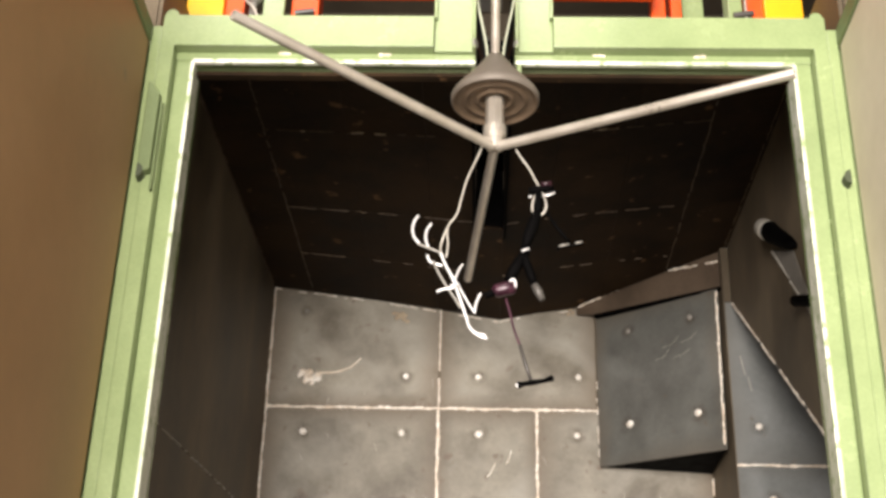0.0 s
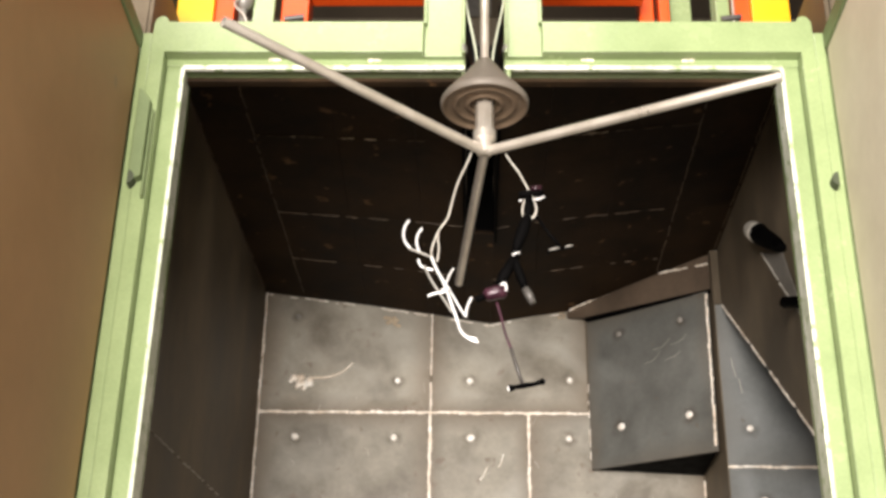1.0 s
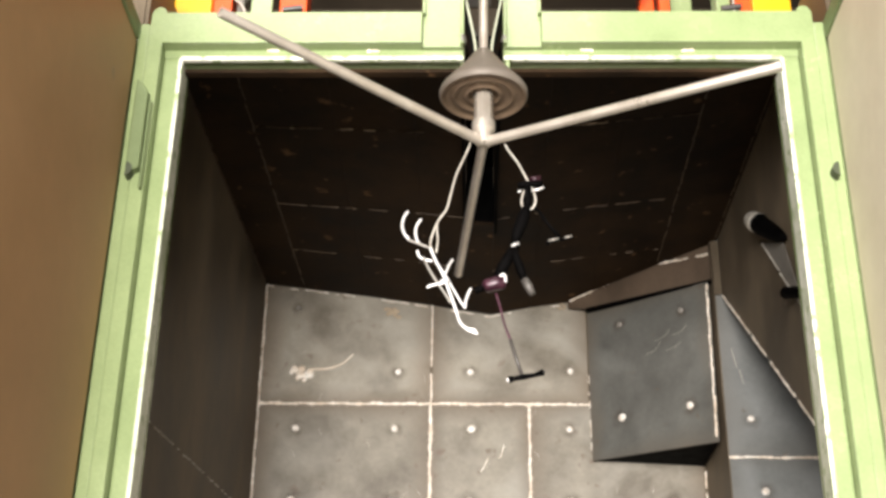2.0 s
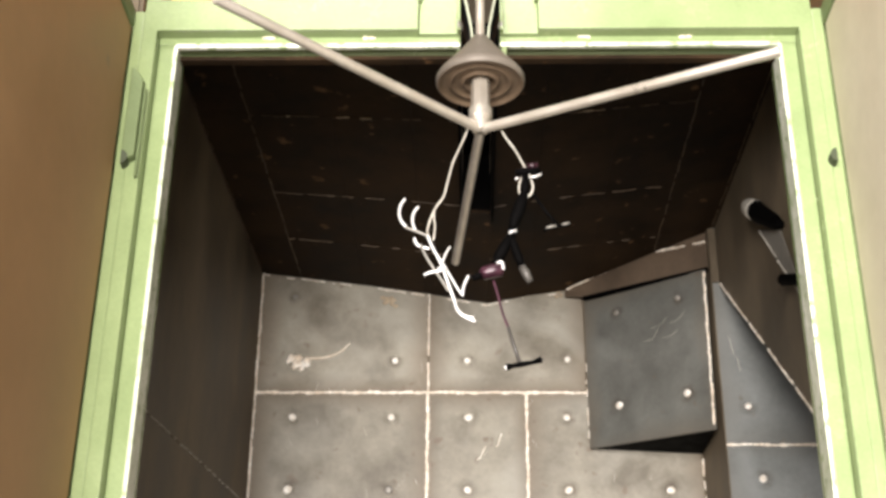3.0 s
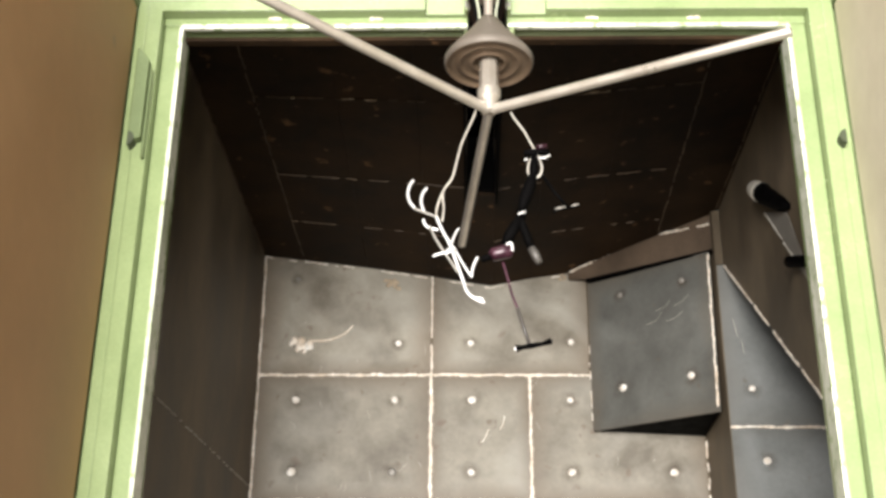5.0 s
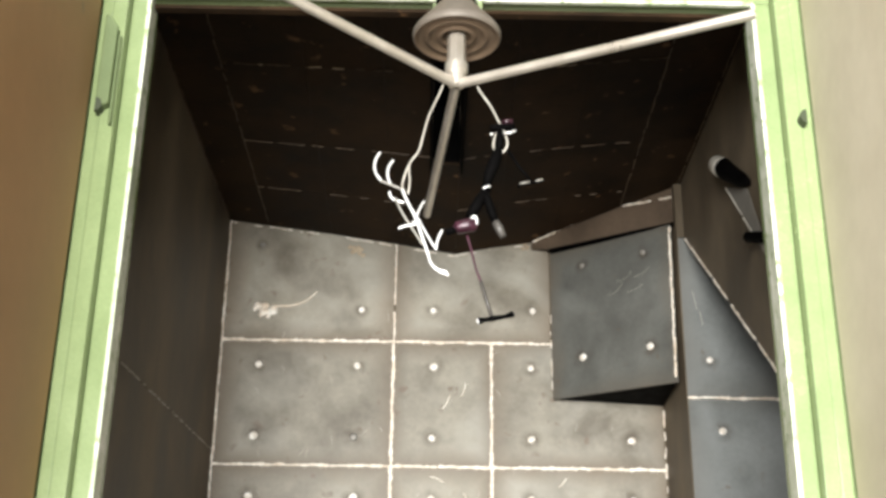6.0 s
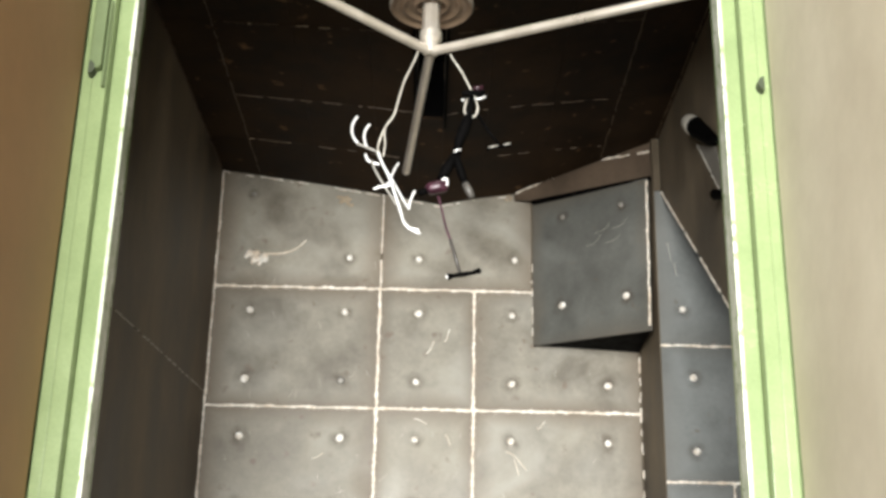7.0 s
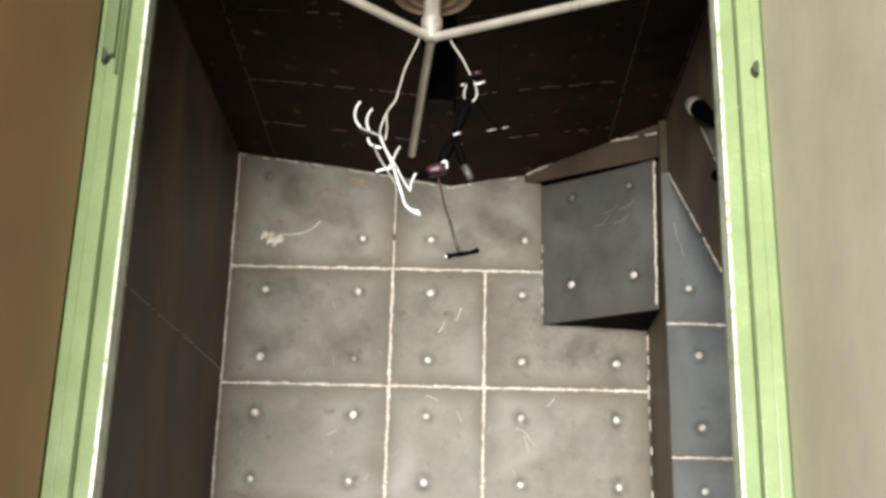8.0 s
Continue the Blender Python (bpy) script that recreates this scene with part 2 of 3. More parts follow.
def lathe(profile, sides=40):
    """A turned body from (radius, height) pairs."""
    bm = bmesh.new()
    rings = [[bm.verts.new((r * math.cos(2 * math.pi * k / sides), r * math.sin(2 * math.pi * k / sides), z)) for k in range(sides)] for r, z in profile]
    for a, b in zip(rings, rings[1:]):
        for k in range(sides):
            bm.faces.new((a[k - 1], a[k], b[k], b[k - 1]))
    return bm


# ---- the cabin: back wall of bolted plates ----
BACK, LEFT, RIGHT = 1.6, -0.83, 0.88
rng = random.Random(4)

wall_back = empty("wall_back", "grey steel back wall of bolted wear plates with rusty welds", "wall", kind="structure")
boxed("backing", (-0.92, BACK + 0.012, 0.0), (1.6, BACK + 0.09, 3.495), SIDE, wall_back, bevel=0)

nut_mesh = None


def nut(at, normal, parent, scale=1.0, mat=None, name="bolt"):
    """A ground-down domed bolt head with a washer ring."""
    global nut_mesh
    if nut_mesh is None:
        bm = lathe([(0.0135, 0.0), (0.0130, 0.0030), (0.0112, 0.0048), (0.0085, 0.0062), (0.0050, 0.0064), (0.0006, 0.0060)], 9)
        ring = [bm.verts.new((0.043 * math.cos(a), 0.043 * math.sin(a), 0.0007)) for a in [2 * math.pi * k / 16 for k in range(16)]]
        halo = bm.faces.new(ring)
        halo.material_index = 1
        ob = part(name, bm, NUT, parent, smooth=True)
        ob.data.materials.append(STAIN)
        nut_mesh = ob.data
    else:
        ob = new(name, nut_mesh)
        ob.parent = parent
    if mat:
        ob.data = nut_mesh.copy()
        ob.data.materials[0] = mat
    turn = Vector(normal).to_track_quat("Z", "Y").to_matrix().to_4x4()
    ob.matrix_local = Matrix.Translation(at) @ turn @ pose(0, 0, 0, 0, 0, rng.uniform(0, 60)) @ Matrix.Scale(scale * rng.uniform(0.9, 1.2), 4) @ Matrix.Diagonal((rng.uniform(0.85, 1.15), 1, rng.uniform(0.8, 1.3), 1))
    return ob


def ceiling_height(x, y):
    """Two curved halves, low along the slot and higher at the walls."""
    f = min(max(y / 1.6, 0), 1)
    if x < 0.05:
        return 3.346 + (0.019 + 0.117 * f) * ((0.05 - x) / 0.88) ** 0.8
    return 3.346 + (0.090 + 0.040 * f) * ((x - 0.05) / 0.835) ** 0.8


def weld(name, a, b, normal, parent, width=0.006, gap=0.18, mat=None):
    """An uneven bead of weld from a to b: short lumps of changing width, with breaks."""
    bm = bmesh.new()
    a, b, n = Vector(a), Vector(b), Vector(normal).normalized()
    way = (b - a).normalized()
    side = way.cross(n)
    length, s = (b - a).length, 0.0
    while s < length:
        step = rng.uniform(0.012, 0.035)
        if rng.random() > gap:
            p, q = a + way * s, a + way * min(s + step * 1.08, length)
            w, h = width * rng.uniform(0.65, 1.3), rng.uniform(0.003, 0.006)
            off = side * rng.uniform(-0.0018, 0.0018)
            cuts = []
            for k, f in ((0, 0.55), (0.5, 1.0), (1, 0.6)):
                c = p.lerp(q, k) + off
                cuts.append([bm.verts.new(c + side * w * f * g + n * h * f * u) for g, u in ((-0.5, -0.4), (-0.3, 0.8), (0.3, 0.8), (0.5, -0.4))])
            for u, v in zip(cuts, cuts[1:]):
                for k in range(3):
                    bm.faces.new((u[k], u[k + 1], v[k + 1], v[k]))
            bm.faces.new(cuts[0])
            bm.faces.new(cuts[-1][::-1])
        s += step
    return part(name, bm, mat or WELD, parent)


def plate_xz(x0, x1, z0, z1, y, parent, mat=PLATE, top=None, thick=0.01, gap=0.0022):
    """A wear plate on a wall that faces the door."""
    zl, zr = (top if top else (z1, z1))
    pts = [Vector((x0 + gap, y, z0 + gap)), Vector((x1 - gap, y, z0 + gap)), Vector((x1 - gap, y, zr - gap)), Vector((x0 + gap, y, zl - gap))]
    return part("plate", prism(pts, (0, thick, 0), 0.0022), mat, parent)


ROWS = [2.982, 2.497, 2.012, 1.527, 1.042, 0.557, 0.072]
X0, X1, X2, X3, X4 = -0.822, -0.166, 0.206, 0.436, 0.850
tops = lambda x: ceiling_height(x, BACK)
p = plate_xz(X0, X1, ROWS[0], 0, BACK, wall_back, top=(tops(X0) + 0.02, tops(X1) + 0.02))
nut((-0.293, BACK, 3.111), (0, -1, 0), p)
nut((-0.692, BACK, 3.378), (0, -1, 0), p, 0.7, GREY)
p = plate_xz(X1, X3, ROWS[0], 0, BACK, wall_back, top=(tops(X1) + 0.02, tops(X3) + 0.02))
nut((-0.016, BACK, 3.111), (0, -1, 0), p)
nut((0.366, BACK, 3.115), (0, -1, 0), p)
p = plate_xz(X3, X4, ROWS[0], 0, BACK, wall_back, top=(tops(X3) + 0.02, tops(X4) + 0.02))
for k in range(len(ROWS) - 1):
    hi, lo = ROWS[k], ROWS[k + 1]
    for a, b, nuts in ((X0, X1, (-0.678, -0.303)), (X1, X2, (-0.016,)), (X2, X4, (0.354, 0.725))):
        p = plate_xz(a, b, lo, hi, BACK, wall_back)
        for x in nuts:
            for z in (hi - (0.099 if k == 0 else 0.118), lo + 0.108):
                worn = k == 0 and x == -0.303 and z < 2.7
                nut((x + rng.uniform(-0.004, 0.004), BACK, z), (0, -1, 0), p, 1.0, GREY if worn else None)
for k, z in enumerate(ROWS[:-1]):
    weld("weld_seam", (X0, BACK, z), (X3 if k == 0 else X4, BACK, z), (0, -1, 0), wall_back, 0.015, 0.0)
weld("weld_seam", (X1, BACK, 0.2), (X1, BACK, ROWS[0]), (0, -1, 0), wall_back, 0.017, 0.0)
weld("weld_seam", (X1, BACK, ROWS[0]), (X1, BACK, tops(X1)), (0, -1, 0), wall_back, 0.010, 0.05)
weld("weld_seam", (X2, BACK, 0.2), (X2, BACK, ROWS[0]), (0, -1, 0), wall_back, 0.016, 0.0)
weld("weld_seam", (X0, BACK - 0.004, 0.2), (X0, BACK - 0.004, tops(X0)), (0.3, -1, 0), wall_back, 0.010, 0.05)
weld("weld_seam", (X4, BACK - 0.004, 0.2), (X4, BACK - 0.004, 2.75), (-0.3, -1, 0), wall_back, 0.007, 0.4)
weld("weld_seam", (X3, BACK - 0.003, 2.80), (X3, BACK - 0.003, 3.1), (0, -1, 0), wall_back, 0.006, 0.4)
for a, b in ((-0.815, -0.6), (-0.6, -0.35), (-0.35, -0.17), (-0.17, -0.05), (-0.05, 0.06), (0.06, 0.2), (0.2, 0.4)):
    weld("weld_seam", (a, BACK - 0.003, tops(a) - 0.008), (b, BACK - 0.003, tops(b) - 0.008), (0, -1, -0.5), wall_back, 0.006, 0.5)


def spatter(name, centre, size, count, parent, mat=WELD, y=BACK):
    """A rough patch of melted metal: overlapping low lumps."""
    bm = bmesh.new()
    for _ in range(count):
        r = size * rng.uniform(0.15, 0.42)
        c = Vector((centre[0] + rng.gauss(0, size * 0.42), y, centre[1] + rng.gauss(0, size * 0.3)))
        out = bmesh.ops.create_icosphere(bm, subdivisions=1, radius=r)["verts"]
        for v in out:
            v.co = Vector((v.co.x * rng.uniform(0.8, 1.3), v.co.y * 0.3, v.co.z * rng.uniform(0.7, 1.2))) + c
    return part(name, bm, mat, parent, smooth=True)


spatter("weld_patch", (-0.668, 3.112), 0.042, 22, wall_back)
spatter("weld_patch", (-0.641, 3.095), 0.028, 9, wall_back, NUT)
RUST = material("rust_bloom", (0.26, 0.19, 0.12), (0.46, 0.37, 0.26), (0.6, 0.8), 0.1, 120, 18, 0.4)
spatter("rust_patch", (-0.325, 3.360), 0.026, 26, wall_back, RUST)
spatter("rust_patch", (-0.298, 3.338), 0.016, 14, wall_back, RUST)
spatter("rust_patch", (0.345, 3.385), 0.02, 6, wall_back, RUST)
spatter("rust_patch", (-0.012, 2.600), 0.016, 6, wall_back)
# a long bright scratch that sweeps away from the patch, and small nicks
bm = bmesh.new()
tube(bm, smooth_line([(-0.63, BACK, 3.120), (-0.565, BACK, 3.124), (-0.51, BACK, 3.145), (-0.468, BACK, 3.184)]), [0.0042] * 12 + [0.003] * 12 + [0.0012], 5)
part("scratch", bm, WELD, wall_back)
for x, z, dx, dz in ((0.33, 2.34, 0.08, -0.07), (0.02, 2.72, 0.03, 0.05), (0.09, 2.77, 0.02, 0.05), (0.45, 2.43, 0.03, 0.03), (-0.02, 2.46, 0.05, -0.02),
                     (0.36, 2.31, 0.02, -0.06), (-0.40, 2.30, 0.04, 0.02), (0.10, 2.40, 0.02, -0.04)):
    bm = bmesh.new()
    tube(bm, smooth_line([(x, BACK, z), (x + dx * 0.4, BACK, z + dz * 0.2), (x + dx, BACK, z + dz)], 4), 0.0017, 5)
    part("scratch", bm, WELD, wall_back)

for _ in range(46):
    x, z = rng.uniform(-0.78, 0.80), rng.uniform(2.05, 3.30)
    if x > 0.40 and z > 2.72:
        continue
    turn, long = rng.gauss(1.45, 0.55), rng.uniform(0.012, 0.05)
    dx, dz = long * math.cos(turn), long * math.sin(turn)
    bm = bmesh.new()
    tube(bm, [(x, BACK + 0.0003, z), (x + dx * 0.5 + 0.002, BACK + 0.0003, z + dz * 0.5), (x + dx, BACK + 0.0003, z + dz)], [0.0004, rng.uniform(0.0007, 0.0014), 0.0004], 4)
    part("scratch", bm, SCUFF, wall_back)

# ---- stepped corner with blue-grey plates ----
STEP = 1.18
corner = empty("wall_corner", "blue-grey steel corner step of bolted plates", "wall", kind="structure")
part("return_face", prism([Vector((0.854, BACK, 0.0)), Vector((0.854, BACK, 3.49)), Vector((0.857, STEP, 3.49)), Vector((0.857, STEP, 0.0))], (0.03, 0.006, 0)), SIDE, corner)
boxed("backing", (0.892, STEP + 0.012, 0.0), (1.6, STEP + 0.05, 3.495), SIDE, corner, bevel=0)
BLUE_ROWS = [3.49, 2.644, 2.152, 1.66, 1.17, 0.68, 0.19]
for k in range(len(BLUE_ROWS) - 1):
    hi, lo = BLUE_ROWS[k], BLUE_ROWS[k + 1]
    cells = ((0.857, 1.56),) if k < 2 else ((0.857, 1.094), (1.094, 1.56))
    for a, b in cells:
        p = plate_xz(a, b, lo, hi, STEP, corner, PLATE_BLUE)
        x = 0.945 if k == 0 else 0.971
        if a < 1.0:
            for z in ((2.781,) if k == 0 else (hi - 0.118, lo + 0.108)):
                nut((x, STEP, z), (0, -1, 0), p, 0.9)
for z in BLUE_ROWS[1:]:
    weld("weld_seam", (0.860, STEP, z), (1.5, STEP, z), (0, -1, 0), corner, 0.013, 0.0)
weld("weld_seam", (1.094, STEP, 1.0), (1.094, STEP, 2.152), (0, -1, 0), corner, 0.009, 0.1)
for x, z, dx, dz in ((0.900, 3.04, 0.012, -0.07), (0.922, 2.96, 0.008, -0.05)):
    bm = bmesh.new()
    tube(bm, [(x, STEP, z), (x + dx, STEP, z + dz)], 0.0011, 5)
    part("scratch", bm, SCUFF, corner)

# ---- slanting deflector plate ----
deflector = empty("deflector_plate", "slanting grey steel deflector plate bolted before the back wall", "deflector", at=(0.44, 1.59, 2.71))
DL, DR = Vector((0.440, 1.590, 0)), Vector((0.852, 1.225, 0))
dn = Vector((DR.y - DL.y, DL.x - DR.x, 0)).normalized()


def on_deflector(x, z, out=0.0):
    f = (x - DL.x) / (DR.x - DL.x)
    return DL.lerp(DR, f) + Vector((0, 0, z)) + dn * out


base = Matrix.Translation(deflector.location).inverted()
bm = prism([on_deflector(0.445, 2.754, 0.016), on_deflector(0.846, 2.712, 0.016), on_deflector(0.852, 3.315, 0.016), on_deflector(0.445, 3.350, 0.016)], -dn * 0.012, 0.002)
bm.transform(base)
plate = part("plate", bm, DEFLECT, deflector)
for x, z in ((0.558, 3.255), (0.762, 3.236), (0.552, 2.888), (0.770, 2.866)):
    nut(base @ on_deflector(x, z, 0.016), dn, plate, 1.0 if z < 3 else 0.75, None if z < 3 else GREY)
for k in range(4):
    x, z = 0.65 + 0.026 * k + rng.uniform(-0.01, 0.01), 3.12 + rng.uniform(-0.03, 0.03)
    bm = bmesh.new()
    tube(bm, smooth_line([on_deflector(x, z, 0.0162), on_deflector(x + 0.03, z + 0.004, 0.0162), on_deflector(x + 0.05, z + rng.uniform(0.015, 0.035), 0.0162)], 4), 0.0006, 4)
    bm.transform(base)
    part("scuff", bm, SCUFF, plate)
w = weld("weld_seam", on_deflector(0.843, 2.73, 0.016), on_deflector(0.849, 3.305, 0.016), dn, deflector, 0.010, 0.0)
w.data.transform(base)
bm = prism([on_deflector(0.46, 2.80), on_deflector(0.84, 2.77), on_deflector(0.84, 3.29), on_deflector(0.46, 3.32)], -dn * 0.008)
bm.transform(base)
part("stiffener", bm, SIDE, deflector)

# black sheet added below, drawing the shade between deflector and back wall
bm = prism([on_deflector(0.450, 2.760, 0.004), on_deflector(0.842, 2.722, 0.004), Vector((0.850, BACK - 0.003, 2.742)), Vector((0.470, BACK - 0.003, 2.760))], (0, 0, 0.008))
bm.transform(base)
part("shade_sheet", bm, BLACK, deflector, "black sheet for the shade under the deflector plate")

# plate over it that closes the corner up to the ceiling
haunch = empty("corner_haunch", "brown steel haunch plate under the cabin ceiling", "plate", kind="structure")
HL, HR = Vector((0.362, 1.592, 0)), Vector((0.872, 1.200, 0))


def on_haunch(x, z, out=0.0):
    return HL.lerp(HR, (x - HL.x) / (HR.x - HL.x)) + Vector((0, 0, z)) + dn * out


part("plate", prism([on_haunch(0.364, 3.372), on_haunch(0.437, 3.350), on_haunch(0.884, 3.321), on_haunch(0.884, 3.475), on_haunch(0.663, 3.452), on_haunch(0.563, 3.445), on_haunch(0.364, 3.400)], -dn * 0.01), RUSTY, haunch)
# thin black strip added to draw the shadow line below the haunch
part("shade_line", prism([on_haunch(0.430, 3.340, 0.004), on_haunch(0.884, 3.308, 0.004), on_haunch(0.884, 3.321, 0.004), on_haunch(0.430, 3.352, 0.004)], -dn * 0.02), BLACK, haunch, "black strip for the shade line under the haunch")
# dark sheet added over the blue plate in place of the corner's shadow
boxed("shade_cover", (0.8580, STEP - 0.007, 3.245), (0.8845, STEP - 0.001, 3.46), SIDE, haunch, bevel=0.001)
weld("weld_seam", on_haunch(0.372, 3.402, 0.003), on_haunch(0.563, 3.442, 0.003), dn, haunch, 0.012, 0.0)
weld("weld_seam", on_haunch(0.563, 3.442, 0.003), on_haunch(0.663, 3.449, 0.003), dn, haunch, 0.011, 0.0)
weld("weld_seam", on_haunch(0.663, 3.449, 0.003), on_haunch(0.855, 3.424, 0.003), dn, haunch, 0.010, 0.1)

# ---- side walls ----
wall_left = empty("wall_left", "dark brownish steel side wall of the blasting cabin", "wall", kind="structure")
boxed("backing", (LEFT - 0.09, -0.42, 0.0), (LEFT - 0.012, BACK + 0.011, 3.495), SIDE, wall_left, bevel=0)
for z0, z1 in ((2.36, 3.495), (1.2, 2.36), (0.0, 1.2)):
    a, b = (0 if z0 == 0 else 1), (0 if z1 == 3.495 else 1)
    pts = [Vector((LEFT, -0.42, z0 - 0.05 * a + 0.0005)), Vector((LEFT, 1.6, z0 + 0.19 * a + 0.0005)), Vector((LEFT, 1.6, z1 + 0.19 * b - 0.0005)), Vector((LEFT, -0.42, z1 - 0.05 * b - 0.0005))]
    part("plate", prism(pts, (-0.01, 0, 0), 0.001), SIDE, wall_left)
weld("weld_seam", (LEFT + 0.001, -0.10, 2.348), (LEFT + 0.001, 1.58, 2.548), (1, 0, 0), wall_left, 0.005, 0.35, SCUFF)

wall_right = empty("wall_right", "dark grey steel side wall with a slanting lower edge", "wall", kind="structure")
edge_low, edge_high = Vector((RIGHT + 0.005, -0.42, 1.940)), Vector((RIGHT + 0.005, STEP - 0.005, 3.243))
part("plate", prism([edge_low, edge_high, Vector((RIGHT + 0.005, STEP - 0.005, 3.495)), Vector((RIGHT + 0.005, -0.42, 3.495))], (0.012, 0, 0), 0.001), SIDE, wall_right)
weld("weld_seam", edge_low, edge_high, (-1, 0, -0.2), wall_right, 0.010, 0.1)
boxed("recess_side", (1.56, -0.42, 0.0), (1.62, STEP + 0.05, 3.495), SIDE, wall_right, bevel=0)
boxed("recess_front", (RIGHT + 0.02, -0.42, 0.0), (1.6, -0.40, 3.495), SIDE, wall_right, bevel=0)

# pipe stub with its shadow as a black taper, polished strip and stud on the right wall
stub = empty("wall_stub", "short pipe stub with a pale end, its shadow a black body", "stub", at=(0.885, 0.40, 3.12))
bm = bmesh.new()
tube(bm, [(-0.022, 0.045, 0.035), (-0.020, 0.0, -0.005), (-0.010, -0.13, -0.10), (-0.004, -0.19, -0.14)], [0.030, 0.030, 0.022, 0.008], 20)
part("shadow_body", bm, BLACK, stub, smooth=True)
bm = bmesh.new()
tube(bm, [(-0.022, 0.030, 0.022), (-0.024, 0.036, 0.026), (-0.026, 0.085, 0.062), (-0.026, 0.090, 0.066)], [0.029, 0.032, 0.029, 0.021], 20)
part("end_ring", bm, SCUFF, stub, "pale worn steel ring")
strip = empty("wall_strip", "polished pale wear strip with a stud on the side wall", "wear strip", at=(0.883, 0.30, 2.90))
part("plate", prism([Vector((0, 0.19, 0.205)), Vector((0, -0.05, 0.085)), Vector((0, -0.25, -0.26)), Vector((0, -0.10, -0.10))], (-0.003, 0, 0), 0.001), GREY, strip)
weld("edge_bead", (-0.004, 0.19, 0.205), (-0.004, -0.10, -0.095), (-1, 0, 0), strip, 0.006, 0.15, SCUFF)
bm = bmesh.new()
tube(bm, [(-0.030, -0.125, -0.107), (-0.006, -0.21, -0.145)], 0.017, 12)
stud = part("stud", bm, BLACK, strip)
nut((-0.031, -0.122, -0.106), (-1, 0.6, 0.2), stud, 1.1)

# ---- ceiling ----
bm = bmesh.new()
XS = [(-0.83, -0.672), (-0.672, -0.42), (-0.42, -0.18), (-0.18, -0.03), (0.064, 0.22), (0.22, 0.45), (0.45, 0.682), (0.682, 0.885)]
YS = [(-0.10, 0.25), (0.25, 0.80), (0.80, 1.20), (1.20, 1.6)]


def ceiling_slab(x0, x1, y0, y1):
    g = 0.0004
    corners = [(x0 + g, y0 + g), (x1 - g, y0 + g), (x1 - g, y1 - g), (x0 + g, y1 - g)]
    low = [bm.verts.new((x, y, ceiling_height(x, y))) for x, y in corners]
    top = [bm.verts.new((x, y, ceiling_height(x, y) + 0.012)) for x, y in corners]
    bm.faces.new(low[::-1])
    bm.faces.new(top)
    for i in range(4):
        bm.faces.new((low[i - 1], low[i], top[i], top[i - 1]))


for x0, x1 in XS:
    for y0, y1 in YS:
        ceiling_slab(x0, x1, y0, y1)
ceiling_slab(-0.03, 0.064, 0.845, 1.6)
# the front of the ceiling slopes down to the header
for x0, x1 in ((-0.83, -0.03), (0.064, 0.885)):
    pts = [(x0, -0.47, 3.095), (x1, -0.47, 3.095), (x1, -0.10, ceiling_height(x1, 0)), (x0, -0.10, ceiling_height(x0, 0))]
    low = [bm.verts.new(q) for q in pts]
    top = [bm.verts.new((q[0], q[1], q[2] + 0.012)) for q in pts]
    bm.faces.new(low[::-1])
    bm.faces.new(top)
    for i in range(4):
        bm.faces.new((low[i - 1], low[i], top[i], top[i - 1]))
tagged(part("ceiling", bm, CEIL), "dark brown steel cabin ceiling with a slot, shade in its colour", "ceiling", kind="structure")
ROOF = 3.515
roof = empty("roof", "steel roof of the blasting cabin over the slotted ceiling", "roof", kind="structure")
for x0, x1 in ((-0.92, -0.04), (0.074, 1.62)):
    boxed("roof_sheet", (x0, -0.09, ROOF - 0.018), (x1, 1.7, ROOF), SIDE, roof, bevel=0)
    part("sloped_sheet", prism([Vector((x0, -0.43, 3.125)), Vector((x1, -0.43, 3.125)), Vector((x1, -0.092, ROOF - 0.004)), Vector((x0, -0.092, ROOF - 0.004))], (0, 0, -0.012)), SIDE, roof)
boxed("roof_sheet", (-0.039, 0.85, ROOF - 0.018), (0.073, 1.7, ROOF), RUBBER, roof, bevel=0)
# black cheeks, lip and end: the darkness inside the slot is in their colour
for x0, x1 in ((-0.040, -0.031), (0.065, 0.074)):
    boxed("slot_cheek", (x0, -0.09, 3.325), (x1, 0.855, 3.60), BLACK, roof, bevel=0)
    boxed("slot_edge", (x0 - 0.004, -0.12, 3.300), (x1 + 0.004, 0.06, 3.335), KEEPER, roof, bevel=0.002)
boxed("slot_lip", (-0.030, 0.10, 3.58), (0.064, 0.84, 3.60), BLACK, roof, bevel=0)
boxed("slot_end", (-0.030, 0.846, 3.36), (0.064, 0.855, 3.60), BLACK, roof, bevel=0)
for (xa, ya), (xb, yb) in (((-0.640, 0.25), (-0.60, 0.25)), ((-0.56, 0.25), (-0.50, 0.25)), ((-0.46, 0.25), (-0.30, 0.25)), ((0.32, 0.25), (0.40, 0.25))):
    pa, pb = Vector((xa, ya, ceiling_height(xa, ya) - 0.001)), Vector((xb, yb, ceiling_height(xb, yb) - 0.001))
    weld("weld_seam", pa, pb, (0, 0, -1), roof, 0.006, 0.5, RUST)

for x in (-0.672, 0.682, LEFT + 0.004, 0.874):
    for y0, y1 in ((-0.08, 0.5), (0.5, 1.05), (1.05, 1.55)):
        weld("joint", (x, y0, ceiling_height(x, y0)), (x, y1, ceiling_height(x, y1)), (0, 0, -1), roof, 0.006, 0.12, JOINT_LINE)
